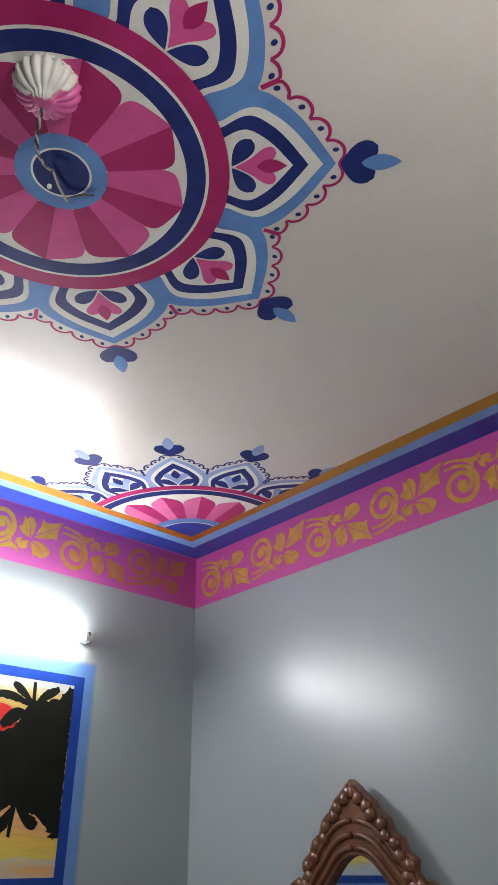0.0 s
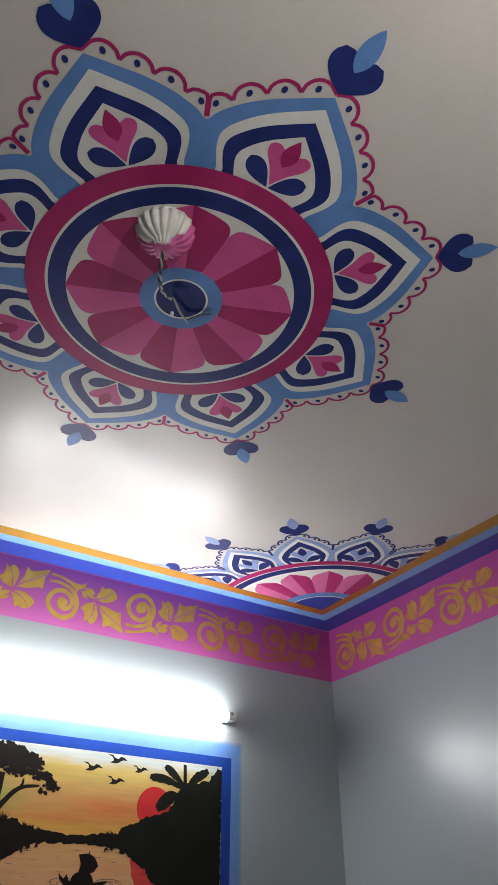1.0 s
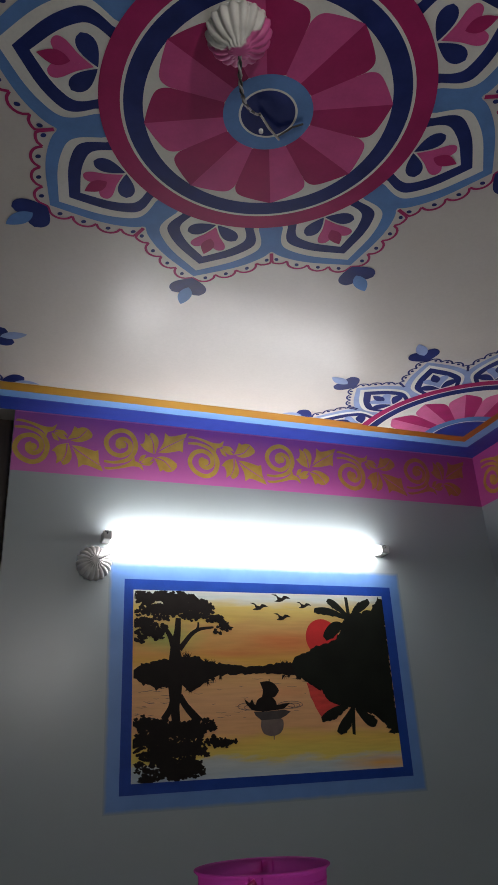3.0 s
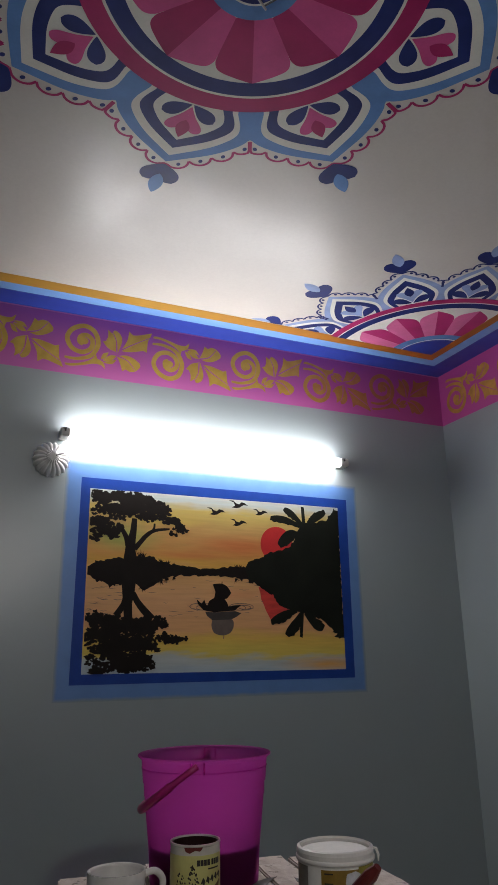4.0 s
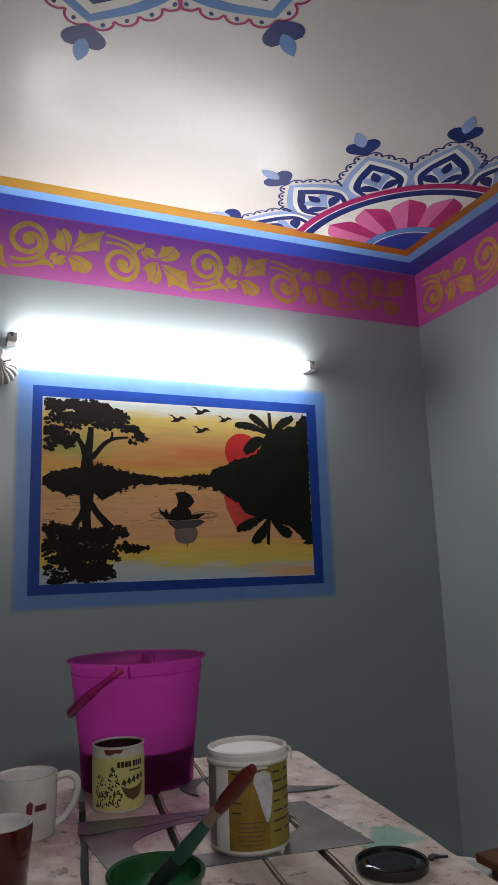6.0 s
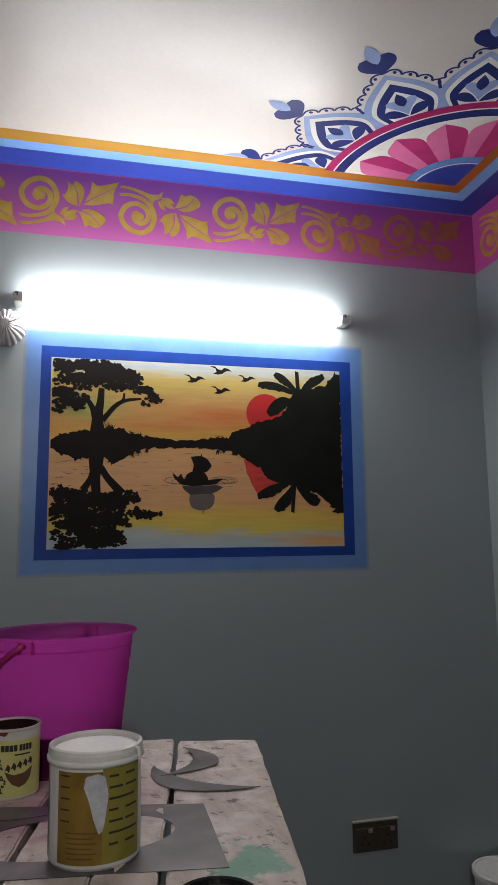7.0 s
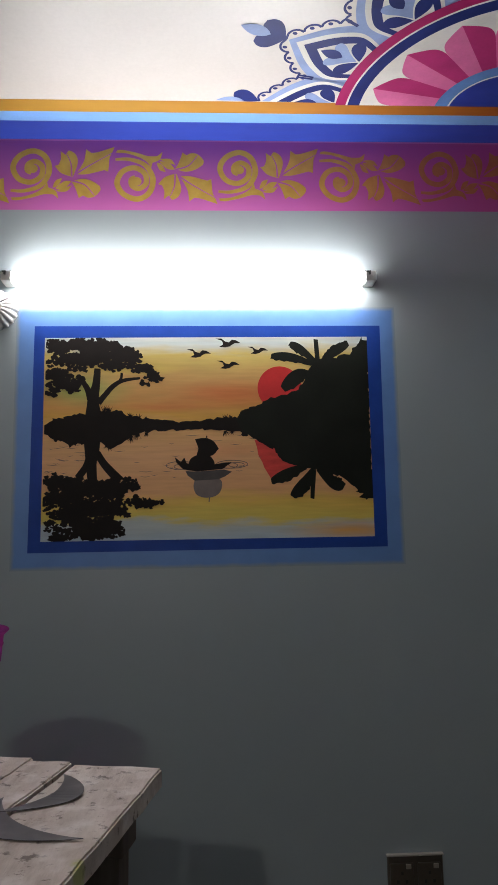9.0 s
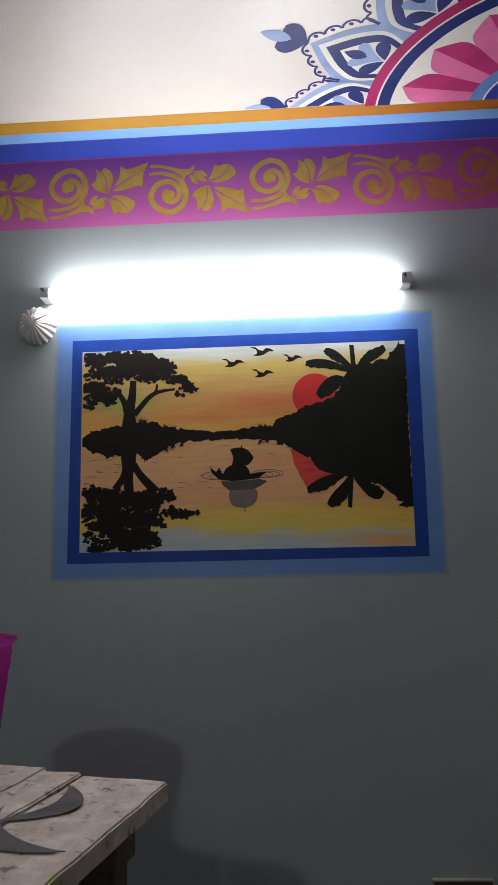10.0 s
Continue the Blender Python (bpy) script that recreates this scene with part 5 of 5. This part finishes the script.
# black lid
lid = thing("tin_lid", (0.262, -1.700, top_at(-1.700) + 0.001), "upturned tin lid full of wet black paint", "lid")
part("lid_body", lathe(((0, 0), (0.047, 0), (0.050, 0.003), (0.051, 0.013), (0.049, 0.015), (0.047, 0.013), (0.046, 0.007), (0, 0.006)), 44), plain("lid_metal", (0.022, 0.024, 0.024), 0.3, 0.2), lid, shift=False)


def wet_black(nt, b):
    b.inputs["Base Color"].default_value = (0.006, 0.008, 0.007, 1)
    b.inputs["Roughness"].default_value = 0.08
    bump(nt, b, noise_fac(nt, 45, 2), 0.22, 0.005)


part("black_paint", lathe(((0, 0.0062), (0.0458, 0.0065), (0.0465, 0.0125), (0.03, 0.0118), (0.012, 0.0108), (0, 0.0112)), 36), material("wet_black_paint", wet_black), lid, "glossy wet black paint", shift=False, smooth=True)
lid.scale = (0.93, 0.93, 0.85)
tail = thing("paint_skin_scrap", (0.326, -1.708, top_at(-1.708) + 0.002), "dark dried paint scrap beside the lid", "scrap")
bm = flat([ribbon(curve([(-0.03, 0.0), (0.0, 0.008), (0.025, 0.002), (0.05, -0.004)], 5), [0.004, 0.010, 0.012, 0.014, 0.012, 0.010, 0.016, 0.018, 0.012, 0.008, 0.006, 0.005, 0.004, 0.003, 0.002, 0.001])], lambda a, b, l: (a, b, 0.002), 0)
ext = bmesh.ops.extrude_face_region(bm, geom=bm.faces[:])
bmesh.ops.translate(bm, verts=[v for v in ext["geom"] if isinstance(v, bmesh.types.BMVert)], vec=(0, 0, 0.003))
part("scrap", bm, plain("dried_black_paint", (0.02, 0.012, 0.01), 0.4), tail, shift=False).scale = (0.34, 0.8, 1.0)


# stencils
def stencil_mat(nt, b):
    c = ramp(nt, noise_fac(nt, 16, 6), ((0.3, (0.055, 0.050, 0.052)), (0.55, (0.10, 0.092, 0.094)), (0.8, (0.18, 0.165, 0.165))))
    nt.links.new(c, b.inputs["Base Color"])
    b.inputs["Roughness"].default_value = 0.38
    b.inputs["Metallic"].default_value = 0.1


STENCIL = material("grey_stencil_sheet", stencil_mat)


def sheet(name, shapes, lift, label, cup=0.0):
    ob = thing(name, (*shapes[0][0][0], top_at(shapes[0][0][0][1]) + lift) if isinstance(shapes[0][0][0], (tuple, list)) else (*shapes[0][0], top_at(shapes[0][0][1]) + lift), label, "stencil", "stencils on the table")
    bm = flat(shapes, lambda a, b, l: (a, b, top_at(b) + lift + l), 0)
    ext = bmesh.ops.extrude_face_region(bm, geom=bm.faces[:])
    bmesh.ops.translate(bm, verts=[v for v in ext["geom"] if isinstance(v, bmesh.types.BMVert)], vec=(0, 0, 0.0009))
    bmesh.ops.recalc_face_normals(bm, faces=bm.faces)
    if cup:
        for v in bm.verts:
            v.co.z += cup * max(0, math.sin(18 * v.co.x + 11 * v.co.y))
    part("cut_sheet", bm, STENCIL, ob)
    return ob


def square_ring(corners, hole, n=48):
    """A sheet between a four-cornered edge and a round hole, as a ribbon."""
    cx, cy, r, r2 = hole
    p, q = [], []
    cs = [Vector(c) for c in corners]
    for k in range(n + 1):
        t = 4 * k / n
        i = min(int(t), 3)
        e = cs[i].lerp(cs[(i + 1) % 4], t - i)
        a = math.atan2(e.y - cy, e.x - cx)
        p.append((e.x, e.y))
        q.append((cx + r * math.cos(a), cy + r2 * math.sin(a)))
    return (p, q)


sheet("stencil_sheet", [square_ring([(0.310, -1.367), (0.297, -1.605), (-0.065, -1.549), (-0.074, -1.270)], (0.120, -1.448, 0.134, 0.078))], 0.0012, "grey square stencil sheet with a round cut-out under the can")


def crescent(p0, p1, belly, inner):
    """A moon between two arcs from p0 to p1 that bulge sideways by belly and inner."""
    a, b = Vector(p0), Vector(p1)
    nrm = Vector((-(b - a).y, (b - a).x)).normalized()
    def arc(h):
        return [tuple(a.lerp(b, k / 16) + nrm * h * math.sin(math.pi * k / 16) ** 0.8) for k in range(17)]
    return (arc(belly), arc(inner))


sheet("crescent_stencil", [crescent((0.330, -1.037), (0.266, -1.205), 0.086, 0.036)], 0.003, "grey crescent moon stencil lying on the planks", 0.004)
sheet("crescent_stencil", [crescent((0.262, -1.135), (0.414, -1.314), -0.086, -0.034)], 0.0022, "grey crescent moon stencil with a long point", 0.002)
sheet("crescent_stencil", [crescent((0.234, -1.111), (0.160, -1.243), -0.052, -0.016)], 0.0018, "grey crescent stencil beside the bucket", 0.002)
sheet("stencil_strip", [ribbon(curve([(-0.070, -1.327), (-0.021, -1.334), (0.039, -1.345), (0.101, -1.336), (0.162, -1.345)], 6), [0.030, 0.045, 0.050, 0.050, 0.046, 0.040, 0.034, 0.030] + [0.026] * 17)], 0.0026, "narrow grey stencil strip stained with paint", 0.002)

# ---- dressing table against the side wall ----
dress = thing("dressing_table", (1.50, -0.945, 0.0), "carved brown wooden dressing table with arched mirror", "dressing table")
part("body", boxes(((1.34, -1.26, 0.0), (1.69, -0.56, 0.06)), ((1.36, -1.24, 0.06), (1.69, -1.20, 0.47)), ((1.36, -0.62, 0.06), (1.69, -0.58, 0.47)), ((1.655, -1.20, 0.06), (1.69, -0.62, 0.47)), bev=0.004), CARVED, dress)
part("top", boxes(((1.325, -1.27, 0.47), (1.70, -0.55, 0.50)), bev=0.006), CARVED, dress)
for y0 in (-1.19, -0.905):
    dr = part("drawer", boxes(((1.352, y0, 0.10), (1.64, y0 + 0.28, 0.40)), bev=0.005), CARVED, dress)
    part("knob", boxes(((1.335, y0 + 0.13, 0.24), (1.352, y0 + 0.155, 0.265)), bev=0.004), plain("brass_knob", (0.4, 0.28, 0.1), 0.3, 0.9), dr)


def crest(half, inner, x0, x1):
    """A board between a stepped outer edge and an arched opening; (half width, height) pairs."""
    bm = bmesh.new()
    n = len(half)
    for sg in (1, -1):
        for k in range(n - 1):
            quad = [(sg * half[k][0], half[k][1]), (sg * half[k + 1][0], half[k + 1][1]), (sg * inner[k + 1][0], inner[k + 1][1]), (sg * inner[k][0], inner[k][1])]
            for x in (x0, x1):
                bm.faces.new([bm.verts.new((x, -0.945 + y, z)) for y, z in quad])
            for (y, z), (y2, z2) in ((quad[0], quad[1]), (quad[2], quad[3])):
                bm.faces.new([bm.verts.new(v) for v in ((x0, -0.945 + y, z), (x0, -0.945 + y2, z2), (x1, -0.945 + y2, z2), (x1, -0.945 + y, z))])
    bmesh.ops.remove_doubles(bm, verts=bm.verts, dist=0.0005)
    bmesh.ops.recalc_face_normals(bm, faces=bm.faces)
    return bm


outer = [(0.33, 0.50), (0.33, 1.28), (0.345, 1.31), (0.325, 1.345), (0.27, 1.375), (0.245, 1.372), (0.225, 1.40), (0.232, 1.43), (0.198, 1.455), (0.185, 1.49), (0.150, 1.51), (0.140, 1.545), (0.100, 1.575), (0.085, 1.60), (0.052, 1.625), (0.030, 1.645), (0.0, 1.668)]
inn = [(0.25, 0.52), (0.25, 1.10), (0.245, 1.16), (0.235, 1.20), (0.215, 1.25), (0.20, 1.27), (0.18, 1.30), (0.165, 1.32), (0.15, 1.338), (0.135, 1.355), (0.115, 1.375), (0.10, 1.392), (0.08, 1.412), (0.06, 1.428), (0.04, 1.438), (0.02, 1.444), (0.0, 1.446)]
part("mirror_frame", crest(outer, inn, 1.640, 1.672), CARVED, dress, "carved pointed wooden mirror frame")
for s, w in ((1.05, 0.009), (1.15, 0.010), (1.26, 0.009)):
    for sg in (1, -1):
        pts = [(1.638, -0.945 + sg * min(y * s + 0.008, 0.27), 1.05 + (z - 1.05) * (1 + (s - 1) * 0.95)) for y, z in inn[2:]]
        part("carved_moulding", sweep(pts, w, 8), CARVED, dress, smooth=True)
crn = random.Random(7)
for k in range(4, 16):
    for sg in (1, -1):
        y, z = outer[k]
        c = lathe(((0, -0.004), (0.016, -0.002), (0.020, 0.004), (0.012, 0.012), (0, 0.014)), 14, 6, 0.25)
        bmesh.ops.rotate(c, verts=c.verts, cent=(0, 0, 0), matrix=Matrix.Rotation(radians(-90), 3, "Y"))
        bmesh.ops.translate(c, verts=c.verts, vec=(1.640, -0.945 + sg * max(0, y - 0.022), z - 0.016))
        part("carved_leaf", c, CARVED, dress, smooth=True)
mir = bmesh.new()
rim = [(y * 1.05 + 0.004, z + 0.004) for y, z in inn[:-1]]
face = mir.faces.new([mir.verts.new((1.655 + 0.010 * (z - 0.5), -0.945 + y, z)) for y, z in rim + [(0.0, 1.450)] + [(-y, z) for y, z in reversed(rim)]])
bmesh.ops.triangulate(mir, faces=[face])
part("mirror_glass", mir, plain("mirror", (0.85, 0.88, 0.87), 0.03, 1.0), dress, "mirror glass")
part("mirror_back", boxes(((1.673, -1.19, 0.52), (1.684, -0.70, 1.30))), DOOR_WOOD, dress)

# ---- paint bucket in the corner ----
pb = thing("paint_bucket", (1.598, -0.135, 0.0), "white lidded paint bucket with yellow and blue label on the floor", "paint bucket")
part("bucket_body", lathe(((0, 0), (0.100, 0), (0.103, 0.004), (0.120, 0.285), (0, 0.285)), 56), CAN_WHITE, pb, shift=False)
part("bucket_lid", lathe(((0.118, 0.282), (0.127, 0.284), (0.128, 0.300), (0.123, 0.306), (0.116, 0.306), (0.112, 0.300), (0.085, 0.300), (0.083, 0.302), (0, 0.302)), 56), WHITE_PLASTIC, pb, "white lid", shift=False)
part("yellow_label", patch_on(0.1042, 0.1165, 0.02, 0.225, 160, 320, 24), plain("yellow_print", (0.50, 0.36, 0.05), 0.4), pb, shift=False)
part("blue_label", blot_on(0.1170, [(186, 0.225), (206, 0.250), (231, 0.256), (256, 0.250), (274, 0.225), (256, 0.196), (231, 0.188), (206, 0.196)], 0.004), plain("blue_print", (0.025, 0.03, 0.22), 0.35), pb, "dark blue oval print", shift=False)
part("red_label", patch_on(0.1105, 0.1140, 0.13, 0.18, 185, 280, 14, 0.003), plain("red_print", (0.30, 0.03, 0.03), 0.4), pb, shift=False)
pb.scale = (0.86, 0.86, 0.90)
